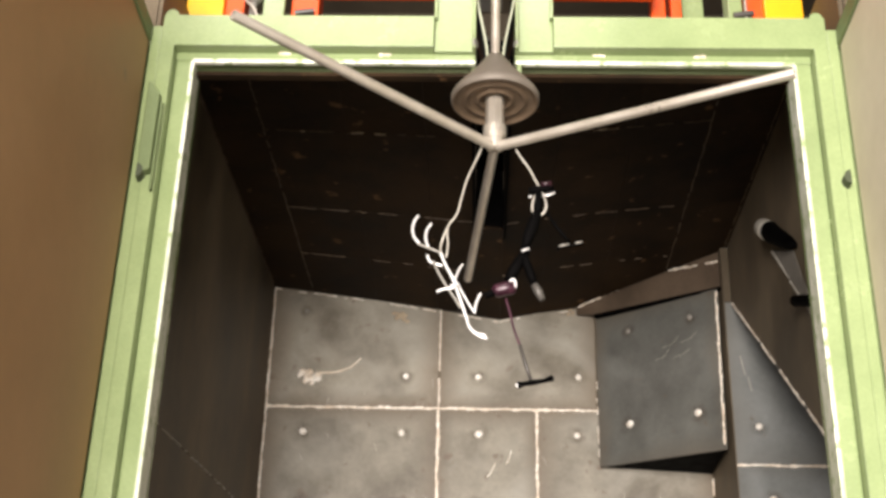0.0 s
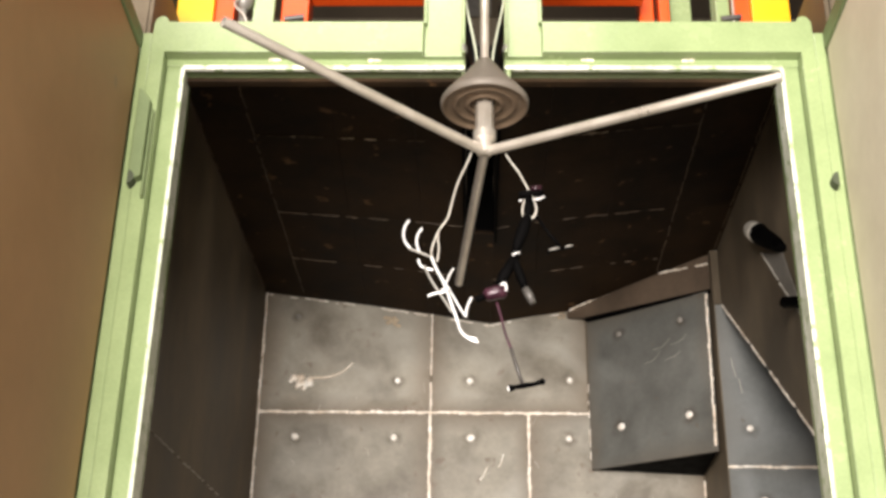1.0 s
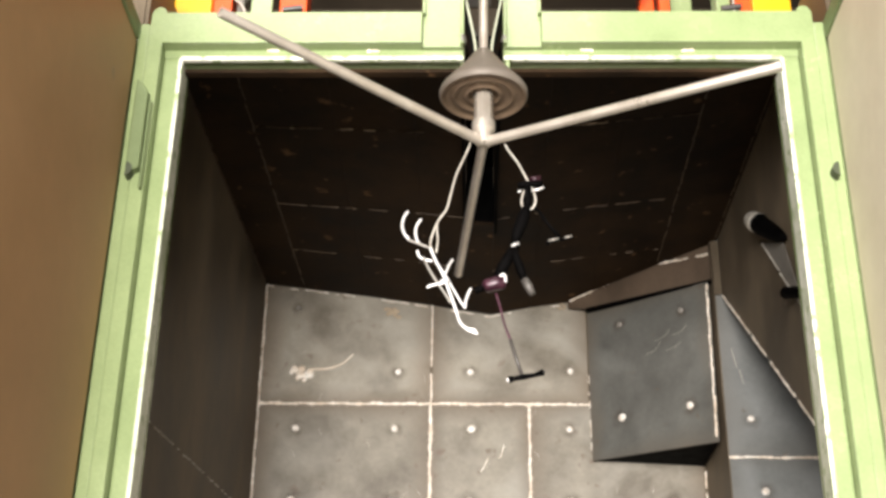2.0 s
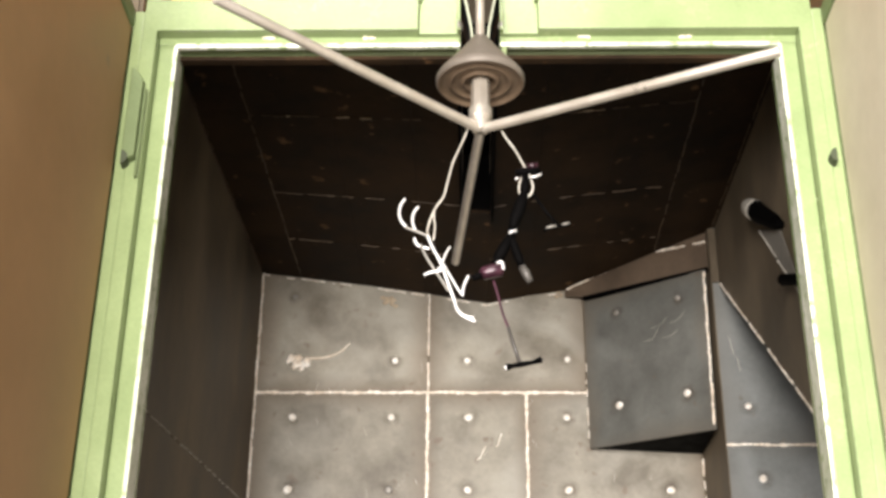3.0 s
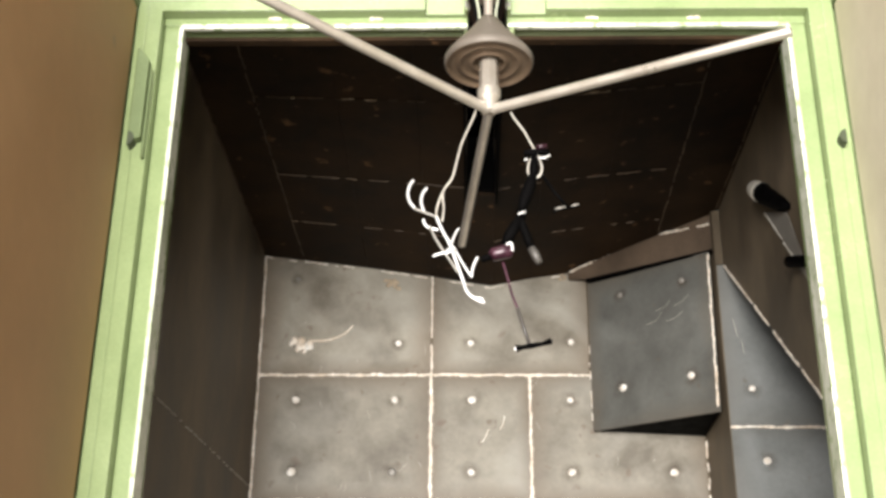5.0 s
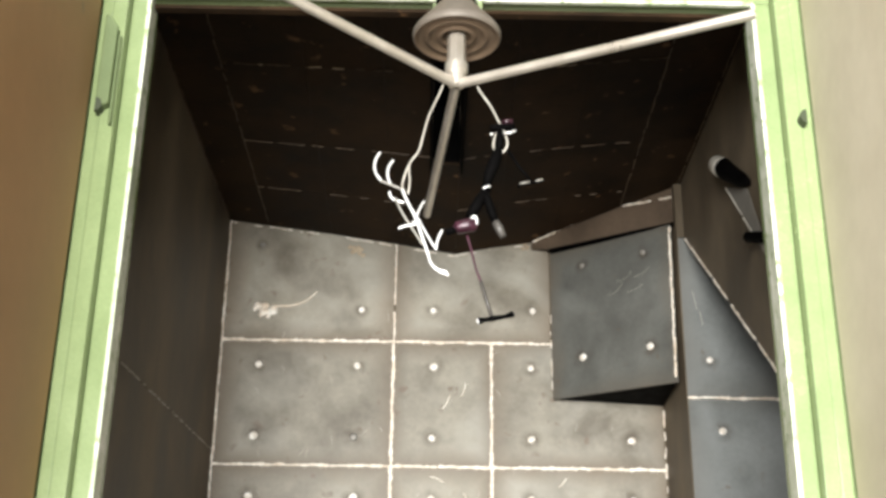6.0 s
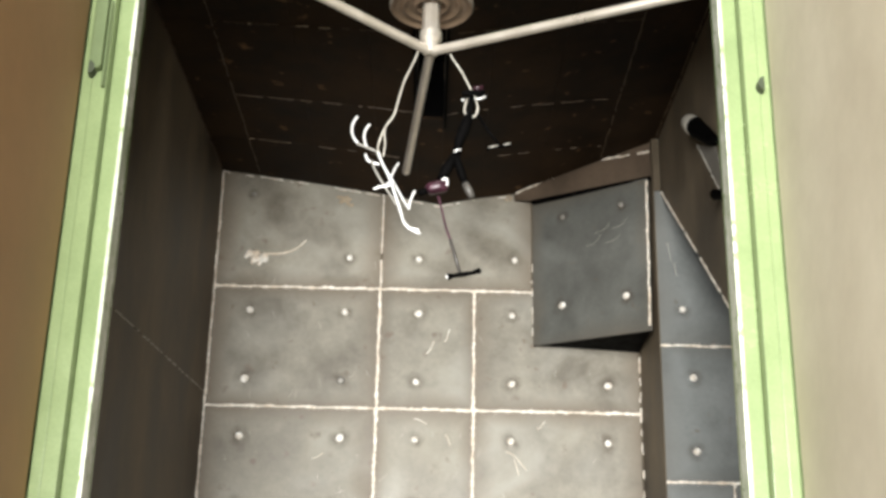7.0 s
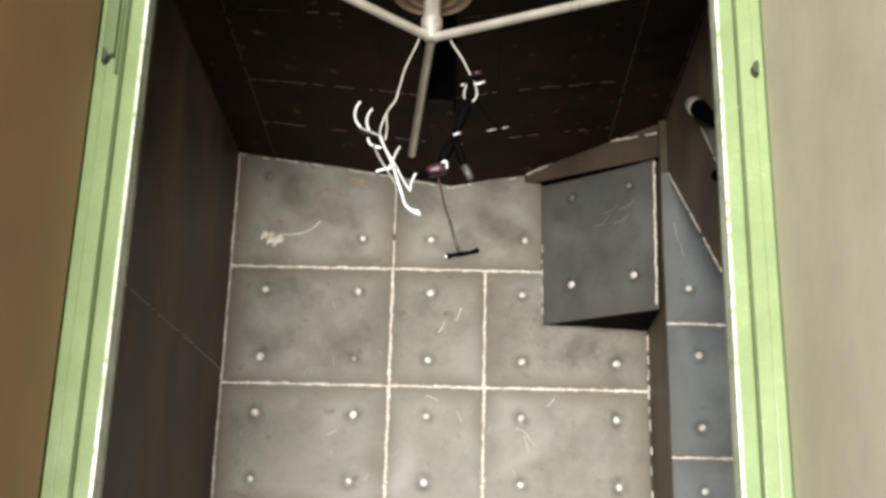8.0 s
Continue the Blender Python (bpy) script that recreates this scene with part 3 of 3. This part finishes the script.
for y in (0.25, 0.80, 1.20):
    for x0, x1 in XS:
        if -0.68 < x0 < 0.66:
            weld("joint", (x0, y, ceiling_height(x0, y)), (x1, y, ceiling_height(x1, y)), (0, 0, -1), roof, 0.005, 0.4, JOINT_LINE)

# ---- green door frame ----
FRONT, CX, FRAME_TOP = -0.53, 0.011, 3.192
portal = empty("door_frame", "pale green enamelled steel door frame of the cabin", "door frame", kind="structure")


def mirrored(sign, lo, hi, cx=CX, y=FRONT):
    """A box given for the right jamb, set on either side of the opening's middle."""
    a, b = sorted((cx + sign * lo[0], cx + sign * hi[0]))
    return (a, lo[1] + y, lo[2]), (b, hi[1] + y, hi[2])


for s in (-1, 1):
    outer = boxed("jamb", *mirrored(s, (0.757, -0.036, 0.0), (0.7895, 0.12, 3.1055)), GREEN, portal, bevel=0.0015)
    boxed("outer_band", *mirrored(s, (0.790, -0.034, 0.0), (0.815, 0.12, 3.160)), GREEN, outer, bevel=0.003)
    lip = boxed("lip", *mirrored(s, (0.716, 0.0, 0.0), (0.7565, 0.10, 3.086)), GREEN, portal, bevel=0.006)
    boxed("worn_glint_edge", *mirrored(s, (0.711, -0.004, 0.0), (0.7205, 0.06, 3.082)), EDGE, lip, "bare worn metal edge", bevel=0.003)
    boxed("jamb_return", *mirrored(s, (0.8155, -0.006, 0.0), (0.860, 0.12, 3.16)), GREEN, outer, bevel=0.003)
    if s < 0:
        bar = prism([Vector((CX - x, FRONT - 0.037, z)) for x, z in ((0.767, 2.748), (0.797, 2.735), (0.797, 2.985), (0.786, 2.978), (0.767, 2.950))], (0, -0.024, 0), 0.002)
        part("keeper_bar", bar, KEEPER, outer, "darker green keeper bar")
        part("keeper_back", prism([Vector((CX - x, FRONT - 0.037, z)) for x, z in ((0.759, 2.70), (0.766, 2.70), (0.766, 2.94), (0.759, 2.93))], (0, -0.014, 0), 0.002), KEEPER, outer, "darker green keeper bar")
    # half-round hole under the keeper, its shade drawn as a raised dark green plug
    bm = bmesh.new()
    arc = [(0.796 - 0.015 * math.sin(a), 2.744 - 0.017 * math.cos(a)) for a in [math.pi * k / 10 for k in range(11)]]
    front = [[bm.verts.new((CX + s * x, FRONT + y, z)) for x, z in arc] for y in (-0.063, -0.035)]
    bm.faces.new(front[0])
    bm.faces.new(front[1][::-1])
    for k in range(11):
        bm.faces.new((front[0][k - 1], front[0][k], front[1][k], front[1][k - 1]))
    part("keeper_hole", bm, DARK_GREEN, outer, "dark shaded half-round keeper hole")
    bm = bmesh.new()
    tube(bm, [(CX + s * 0.774, FRONT - 0.024, 3.200), (CX + s * 0.774, FRONT + 0.01, 3.200)], 0.016, 20)
    part("hinge_knuckle", bm, GREEN, outer, smooth=False)
    # header of each side, with the upright channel beside the slot
    gap, far = (0.038, 0.138) if s < 0 else (0.056, 0.147)
    head = boxed("header", *mirrored(s, (far, -0.036, 3.104), (0.7895, 0.055, FRAME_TOP)), GREEN, portal, bevel=0.0015)
    boxed("header_lip", *mirrored(s, (gap, -0.002, 3.084), (0.7565, 0.055, 3.1055)), GREEN, head, bevel=0.003)
    boxed("worn_glint_edge", *mirrored(s, (gap, -0.005, 3.076), (0.716, 0.010, 3.087)), EDGE, head, "bare worn metal edge", bevel=0.003)
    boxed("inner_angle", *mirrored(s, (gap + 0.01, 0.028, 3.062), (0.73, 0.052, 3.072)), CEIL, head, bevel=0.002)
    boxed("cheek", *mirrored(s, (gap, 0.012, 3.066), (gap + 0.008, 0.11, 3.30)), KEEPER, head, bevel=0.002)
    post = boxed("channel_web", *mirrored(s, (gap, -0.012, 3.1065), (far - 0.0005, 0.004, 4.3)), GREEN, portal, bevel=0.0015)
    boxed("flange", *mirrored(s, (gap, -0.030, 3.1065), (gap + 0.008, -0.0125, 4.3)), GREEN, post, bevel=0.002)
    boxed("flange", *mirrored(s, (far - 0.008, -0.030, FRAME_TOP + 0.001), (far, -0.0125, 4.3)), GREEN, post, bevel=0.002)
    nut((CX + s * (gap + 0.002), FRONT - 0.022, 3.122), (s * -1, -0.4, 0), post, 0.9, GREY)
    for x in (0.24, 0.48):
        weld("weld_seam", (CX + s * x, FRONT - 0.003, 3.102), (CX + s * (x + 0.03), FRONT - 0.003, 3.102), (0, -1, 0), head, 0.008, 0.1)
# small tab below the header beside the slot
boxed("tab", (0.072, FRONT - 0.006, 3.046), (0.082, FRONT + 0.018, 3.0755), GREEN, portal, bevel=0.002)

# curved sealing flaps in the slot, with pale cut edges
for s, gap in ((-1, 0.037), (1, 0.055)):
    x = CX + s * gap
    line = smooth_line([(x, 0, 3.30), (x - s * 0.006, 0, 3.25), (x - s * 0.017, 0, 3.19), (x - s * 0.027, 0, 3.13), (x - s * 0.030, 0, 3.095)], 5)
    seal = empty("sealing_flap", "dark curved rubber sealing flap with a pale edge", "seal", "slot seals", at=(0, FRONT, 0))
    for name, y0, y1, mat in (("flap", 0.007, 0.16, RUBBER), ("edge", -0.004, 0.006, FLAP)):
        bm = bmesh.new()
        ring = [[bm.verts.new(q + Vector((d, y, 0))) for q in line] for y in (y0, y1) for d in (0, s * 0.005)]
        for a, b in ((0, 1), (1, 3), (3, 2), (2, 0)):
            for i in range(len(line) - 1):
                bm.faces.new((ring[a][i], ring[a][i + 1], ring[b][i + 1], ring[b][i]))
        for i in (0, -1):
            bm.faces.new([ring[a][i] for a in (0, 1, 3, 2)])
        part(name, bm, mat, seal)

# ---- doors, swung wide open ----
for s in (-1, 1):
    leaf = empty("cabin_door", f"open steel cabin door with a {'brown worn' if s < 0 else 'pale beige'} liner and green rim", "door", "cabin doors", at=(CX + s * 0.824, FRONT - 0.038, 0.0))
    boxed("door_panel", *mirrored(s, (0.006, -1.00, 0.25), (0.075, 0.0, 3.158), 0, 0), GREEN, leaf, bevel=0.004)
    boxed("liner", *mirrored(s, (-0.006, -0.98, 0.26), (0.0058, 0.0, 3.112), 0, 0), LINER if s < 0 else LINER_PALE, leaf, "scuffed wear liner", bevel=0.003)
    boxed("rim", *mirrored(s, (-0.012, -1.00, 3.113), (0.005, 0.0, 3.158), 0, 0), KEEPER, leaf, bevel=0.003)

# ---- machinery above the roof ----
def column(lo, hi, mat, name, label, category, inner=None):
    """A steel column with a coloured flange on one side."""
    ob = empty(name, label, category, at=((lo[0] + hi[0]) / 2, (lo[1] + hi[1]) / 2, lo[2]))
    o = ob.location
    rel = lambda p: tuple(p[i] - o[i] for i in range(3))
    web = boxed("web", rel(lo), rel(hi), mat, ob, bevel=0.004)
    if inner:
        boxed("flange", rel((inner[0], lo[1] - 0.03, lo[2])), rel((inner[1], lo[1] - 0.001, hi[2])), inner[2], ob, bevel=0.004)
    return ob


column((-0.859, -0.07, ROOF), (-0.700, 0.05, 4.8), ORANGE, "column", "orange steel column with a yellow face on the roof", "column", (-0.859, -0.753, YELLOW))
column((-0.568, -0.04, ROOF), (-0.489, 0.05, 4.8), ORANGE, "column", "orange steel post standing on the cabin roof", "column")
column((0.740, -0.07, ROOF), (0.890, 0.05, 4.8), ORANGE, "column", "orange steel column with a yellow face on the roof", "column", (0.783, 0.890, YELLOW))
column((0.494, 0.10, ROOF), (0.538, 0.16, 4.8), ORANGE, "column", "slim orange steel post on the cabin roof", "column")
column((0.551, 0.08, ROOF), (0.582, 0.14, 4.8), ORANGE, "column", "slim orange steel post on the cabin roof", "column")
column((0.599, 0.17, ROOF), (0.665, 0.27, 4.8), GREEN, "column", "dull green steel post on the cabin roof", "column")
column((0.687, -0.07, ROOF), (0.727, 0.0, 4.8), GREEN, "column", "pale green steel post on the cabin roof", "column")
for x0, x1 in ((-0.488, -0.097), (0.132, 0.493)):
    ob = empty("cross_beam", "orange steel cross beam over the cabin roof", "beam", at=((x0 + x1) / 2, 0.0, 3.70))
    h = (x1 - x0) / 2
    boxed("web", (-h, -0.018, 0.0), (h, 0.018, 0.14), ORANGE, ob)
    boxed("flange", (-h, -0.026, -0.011), (h, 0.026, 0.0), ORANGE, ob)
lug = empty("lifting_lug", "pale green steel lug on the cabin roof", "lug", at=(-0.617, -0.06, ROOF))
pts = [Vector((x * 0.88, 0, z)) for x, z in ((-0.035, 0), (0.035, 0), (0.037, 0.15), (0.028, 0.165), (0.018, 0.15), (0.0, 0.152), (-0.018, 0.155), (-0.034, 0.14))]
part("plate", prism(pts, (0, 0.02, 0), 0.002), GREEN, lug)
knob = empty("roof_fitting", "dark round fitting with a wire on the roof", "fitting", at=(-0.674, -0.07, ROOF))
bm = bmesh.new()
tube(bm, [(0, 0, 0), (0.0, 0, 0.11)], 0.011, 8)
part("stem", bm, GREY, knob)
bm = lathe([(0.001, 0.085), (0.018, 0.09), (0.028, 0.11), (0.030, 0.137), (0.025, 0.163), (0.001, 0.172)], 14)
part("knob", bm, GREY, knob, smooth=True)
bm = bmesh.new()
tube(bm, smooth_line([(0.0, -0.025, 0.12), (-0.018, -0.035, 0.08), (0.013, -0.035, 0.04), (0.026, -0.015, 0.0)]), 0.0035, 6)
part("wire", bm, WIRE, knob)
for x in (-0.52, 0.723):
    cl = empty("pipe_clamp", "dark grey clamp at the foot of a post", "clamp", at=(x, -0.085, ROOF))
    boxed("block", (-0.018, -0.004, 0), (0.026, 0.014, 0.055), IRON, cl, bevel=0.004)
    bm = bmesh.new()
    tube(bm, [(-0.028, -0.012, 0.036), (0.028, -0.012, 0.044)], 0.008, 10)
    part("pin", bm, IRON, cl)
wire = empty("cable", "thin pale cable beside the orange column", "cable", at=(0.714, -0.09, ROOF))
bm = bmesh.new()
tube(bm, smooth_line([(0.018, 0, 0.0), (0.018, 0, 0.10), (0.026, 0, 0.16), (0.040, 0, 0.21), (0.018, 0, 0.28), (0.026, 0, 0.45)]), 0.0035, 6)
part("strand", bm, WIRE, wire)

for x in (-0.22, -0.17):
    brace = empty("diagonal_brace", "thin dark diagonal steel brace above the roof", "brace", "roof braces", at=(x, 0.47, ROOF))
    bm = bmesh.new()
    tube(bm, [(-0.09, 0, 0.80), (0.09, 0, 0.48), (0.38, 0, 0.0)], 0.014, 8)
    part("bar", bm, IRON, brace)

# ---- hall round the cabin ----
tagged(boxed("floor", (-6, -9, -0.1), (6, 7, 0.0), CONCRETE, bevel=0), "grey concrete hall floor", "floor", kind="structure")
tagged(boxed("wall_hall_north", (-6, 4.5, 0), (6, 4.7, 7), HALL, bevel=0), "brown painted hall wall", "wall", kind="structure")
tagged(boxed("wall_hall_south", (-6, -9.2, 0), (6, -9, 7), HALL, bevel=0), "brown painted hall wall", "wall", kind="structure")
tagged(boxed("wall_hall_west", (-6.2, -9, 0), (-6, 7, 7), HALL, bevel=0), "brown painted hall wall", "wall", kind="structure")
tagged(boxed("wall_hall_east", (6, -9, 0), (6.2, 7, 7), HALL, bevel=0), "brown painted hall wall", "wall", kind="structure")
tagged(boxed("ceiling_hall", (-6, -9, 7), (6, 7, 7.2), HALL, bevel=0), "dark hall ceiling", "ceiling", kind="structure")
rail = empty("monorail", "steel monorail that carries the hanger rod", "rail", at=(0.018, 0, 4.76))
boxed("web", (-0.006, -3.0, 0.02), (0.006, 1.5, 0.16), GREY, rail, bevel=0)
boxed("flange", (-0.05, -3.0, 0.0), (0.05, 1.5, 0.02), GREY, rail, bevel=0)
boxed("flange", (-0.05, -3.0, 0.16), (0.05, 1.5, 0.18), GREY, rail, bevel=0)
boxed("hanger_strap", (-0.02, -1.0, 0.18), (0.02, -0.9, 2.24), GREY, rail, bevel=0)

# ---- the rotating hanger ----
HUB, K = Vector((0.018, -0.746, 2.718)), 0.92
hanger = empty("pipe_hanger", "three-armed galvanised pipe hanger with a grey cone on a rod", "hanger", at=HUB)
bm = bmesh.new()
tube(bm, [(0, 0, 0.185), (0, 0, 2.042)], 0.0098, 14)
part("rod", bm, PIPE, hanger, smooth=True)
bm = lathe([(0.013, 0.230), (0.020, 0.226), (0.045, 0.188), (0.098, 0.120), (0.104, 0.110), (0.1035, 0.100), (0.100, 0.096)])
bm.transform(Matrix.Translation((0, 0, 0.022)) @ Matrix.Scale(K, 4))
cone = part("cone", bm, CONE, hanger, smooth=True)
bm = lathe([(0.100, 0.096), (0.096, 0.0955), (0.094, 0.100), (0.074, 0.102), (0.072, 0.099), (0.066, 0.099), (0.064, 0.103), (0.046, 0.106), (0.042, 0.100), (0.036, 0.099), (0.034, 0.108), (0.022, 0.110)])
bm.transform(Matrix.Translation((0, 0, 0.022)) @ Matrix.Scale(K, 4))
part("underside", bm, UNDERSIDE, cone, "brown ringed underside", smooth=True)
bm = lathe([(0.001, 0.19), (0.020, 0.19), (0.022, 0.185), (0.022, 0.055), (0.020, 0.05), (0.001, 0.05)], 8)
bm.transform(Matrix.Scale(K, 4))
part("coupling", bm, PIPE, hanger)
bm = lathe([(0.001, 0.052), (0.027, 0.052), (0.027, 0.03), (0.020, 0.02), (0.018, -0.006), (0.001, -0.008)], 20)
bm.transform(Matrix.Scale(K, 4))
part("hub", bm, PIPE, hanger)
for tip in ((-0.481, -0.454, 0.0), (0.569, -0.280, 0.0), (-0.060, 0.647, 0.0)):
    tip = Vector(tip)
    way = tip.normalized()
    bm = bmesh.new()
    tube(bm, [way * 0.006, tip], 0.0105, 16, ends=False)
    tube(bm, [tip, way * 0.006], 0.0082, 16, ends=False)
    arm = part("arm", bm, PIPE, hanger, smooth=True)
    bm = lathe([(0.0082, 0.0), (0.0105, 0.0), (0.0105, 0.001), (0.0082, 0.001)], 16)
    bm.transform(Matrix.Translation(tip) @ way.to_track_quat("Z", "Y").to_matrix().to_4x4())
    part("pipe_end", bm, PIPE, arm)


def hung(x, z, depth=0.0):
    """A place in the upright plane of the hub, sideways and upwards from it."""
    return (HUB.x + x, HUB.y + depth, HUB.z + z)


def bar(thing, name, places, radius, mat, curve=True, depth=0.0, label=""):
    """A round bar through places beside the hub, as a part of the thing that hangs there."""
    line = [hung(x, z, depth) for x, z in places]
    bm = bmesh.new()
    slim = 0.66 if mat is HOOK else 0.85
    tube(bm, smooth_line(line, 5) if curve else line, radius * slim if isinstance(radius, float) else radius, 10)
    bm.transform(Matrix.Translation(thing.location).inverted())
    return part(name, bm, mat, thing, label, smooth=True)


# bright steel hook tree on its rope
rope = empty("hanging_rope", "pale steel rope looped from the hanger hub", "rope", "hanger ropes", at=hung(-0.02, 0.0))
bar(rope, "strand", [(-0.026, 0.005), (-0.033, -0.018), (-0.045, -0.048), (-0.058, -0.082), (-0.069, -0.129), (-0.077, -0.162), (-0.093, -0.188), (-0.104, -0.217), (-0.109, -0.243), (-0.103, -0.260)], 0.0026, WIRE)
bar(rope, "strand", [(-0.095, -0.191), (-0.096, -0.208), (-0.094, -0.230), (-0.097, -0.259)], 0.0024, WIRE, depth=0.006)
tree = empty("hook_tree", "bright steel hook tree hanging on a rope", "hook", "hanging hooks", at=hung(-0.11, -0.16))
bar(tree, "stem", [(-0.109, -0.251), (-0.097, -0.281), (-0.083, -0.309), (-0.068, -0.352), (-0.053, -0.398)], 0.0048, HOOK)
bar(tree, "side_stem", [(-0.122, -0.277), (-0.111, -0.303), (-0.095, -0.331), (-0.078, -0.358), (-0.065, -0.380)], 0.0032, GREY, depth=-0.012)
bar(tree, "side_stem", [(-0.094, -0.281), (-0.077, -0.309), (-0.063, -0.335), (-0.049, -0.361), (-0.037, -0.380)], 0.0034, HOOK, depth=0.012)
bar(tree, "top_bar", [(-0.155, -0.232), (-0.133, -0.241), (-0.110, -0.251)], 0.003, GREY)
bar(tree, "hook", [(-0.156, -0.169), (-0.164, -0.183), (-0.167, -0.201), (-0.163, -0.219), (-0.153, -0.233)], 0.0044, HOOK, depth=-0.004)
bar(tree, "hook", [(-0.129, -0.183), (-0.137, -0.196), (-0.140, -0.211), (-0.138, -0.226), (-0.133, -0.239)], 0.0042, HOOK, depth=0.004)
bar(tree, "hook", [(-0.135, -0.261), (-0.131, -0.273), (-0.122, -0.280), (-0.104, -0.285)], 0.004, HOOK, depth=-0.008)
bar(tree, "hook", [(-0.063, -0.273), (-0.069, -0.283), (-0.074, -0.295), (-0.079, -0.309)], 0.0036, HOOK, depth=0.008)
bar(tree, "hook", [(-0.026, -0.336), (-0.031, -0.347), (-0.036, -0.362), (-0.038, -0.379)], 0.004, HOOK, depth=0.012)
bar(tree, "hook", [(-0.114, -0.346), (-0.106, -0.342), (-0.095, -0.339), (-0.078, -0.336)], 0.0038, HOOK, depth=-0.014)
bar(tree, "hook", [(-0.053, -0.398), (-0.049, -0.414), (-0.040, -0.426), (-0.028, -0.434), (-0.012, -0.441)], 0.0046, HOOK, depth=-0.003)
bar(tree, "hook", [(-0.051, -0.402), (-0.043, -0.416), (-0.032, -0.425), (-0.015, -0.429)], 0.0038, HOOK, depth=0.008)
bar(tree, "cross_pin", [(-0.088, -0.328), (-0.069, -0.325)], 0.0036, HOOK, curve=False, depth=-0.006)

# blackened chain of rods on the other rope
rope = empty("hanging_rope", "pale steel rope looped from the hanger hub", "rope", "hanger ropes", at=hung(0.03, 0.0))
bar(rope, "strand", [(0.044, -0.004), (0.053, -0.022), (0.072, -0.052), (0.086, -0.082), (0.100, -0.112), (0.107, -0.138), (0.103, -0.155), (0.094, -0.162), (0.082, -0.159), (0.078, -0.145), (0.082, -0.123), (0.094, -0.103)], 0.0026, WIRE)
chain = empty("rod_chain", "blackened iron chain of rods with T-shaped ends", "hook", "hanging hooks", at=hung(0.1, -0.14))
bar(chain, "clamp", [(0.072, -0.106), (0.083, -0.103), (0.106, -0.101), (0.123, -0.103)], 0.0085, BLACK, curve=False)
bar(chain, "clamp_jaw", [(0.096, -0.094), (0.118, -0.091)], 0.0065, PURPLE, curve=False, depth=-0.006)
bar(chain, "clamp_plate", [(0.100, -0.122), (0.112, -0.121), (0.124, -0.115)], 0.0036, HOOK, curve=False, depth=-0.01, label="bright steel clamp plate")
bar(chain, "clamp_pin", [(0.071, -0.126), (0.077, -0.124)], 0.0036, HOOK, curve=False, depth=-0.01)
bar(chain, "shackle", [(0.092, -0.109), (0.091, -0.135), (0.089, -0.161)], 0.0095, BLACK, curve=False)
bar(chain, "rod", [(0.089, -0.156), (0.083, -0.176), (0.077, -0.194), (0.069, -0.217), (0.061, -0.247)], [0.009, 0.0125, 0.0135, 0.012, 0.007], BLACK, curve=False)
bar(chain, "joint", [(0.056, -0.249), (0.071, -0.243)], 0.0042, HOOK, curve=False, depth=-0.006, label="bright steel joint")
bar(chain, "joint_block", [(0.061, -0.236), (0.066, -0.255)], 0.01, BLACK, curve=False)
bar(chain, "rod", [(0.059, -0.253), (0.049, -0.274), (0.039, -0.293), (0.028, -0.315)], [0.008, 0.0115, 0.0125, 0.009], BLACK, curve=False)
bar(chain, "rod", [(0.061, -0.256), (0.067, -0.277), (0.074, -0.299), (0.081, -0.321)], [0.007, 0.0095, 0.010, 0.008], BLACK, curve=False)
bar(chain, "rod_end", [(0.081, -0.321), (0.089, -0.336), (0.097, -0.354)], [0.008, 0.0095, 0.007], IRON, curve=False, label="dull grey rod end")
bar(chain, "rod", [(0.108, -0.157), (0.130, -0.194), (0.155, -0.227)], 0.0042, BLACK, curve=False)
bar(chain, "cross_bar", [(0.128, -0.243), (0.134, -0.236), (0.154, -0.232), (0.171, -0.229), (0.180, -0.225)], 0.0034, BLACK)
bar(chain, "bar_tip", [(0.131, -0.237), (0.152, -0.232)], 0.0026, GREY, curve=False, depth=-0.006)
bar(chain, "bar_tip", [(0.164, -0.230), (0.179, -0.226)], 0.0024, GREY, curve=False, depth=-0.006)
bar(chain, "weight_shank", [(-0.018, -0.347), (-0.006, -0.342), (0.005, -0.338)], 0.0085, BLACK, curve=False)
bar(chain, "weight", [(0.000, -0.341), (0.005, -0.338), (0.024, -0.332), (0.039, -0.330), (0.045, -0.331)], [0.009, 0.0135, 0.0145, 0.0135, 0.008], PURPLE, curve=False, depth=-0.004)
bar(chain, "weight_cap", [(0.031, -0.321), (0.038, -0.317), (0.042, -0.321), (0.043, -0.334)], 0.0042, HOOK, depth=-0.014, label="bright steel cap")
bar(chain, "long_rod", [(0.024, -0.352), (0.032, -0.382), (0.042, -0.424), (0.054, -0.457)], 0.003, PURPLE)
bar(chain, "rod_socket", [(0.052, -0.452), (0.062, -0.489), (0.073, -0.526)], 0.0046, IRON, curve=False)
bar(chain, "cross_bar", [(0.047, -0.536), (0.060, -0.533), (0.076, -0.530), (0.098, -0.526), (0.115, -0.520)], [0.0075, 0.0045, 0.0058, 0.0042, 0.0068], BLACK, curve=False)
bar(chain, "ring_end", [(0.048, -0.531), (0.045, -0.536), (0.050, -0.541)], 0.0026, HOOK)
bar(chain, "ring_end", [(0.112, -0.517), (0.117, -0.520), (0.113, -0.526)], 0.0026, IRON)
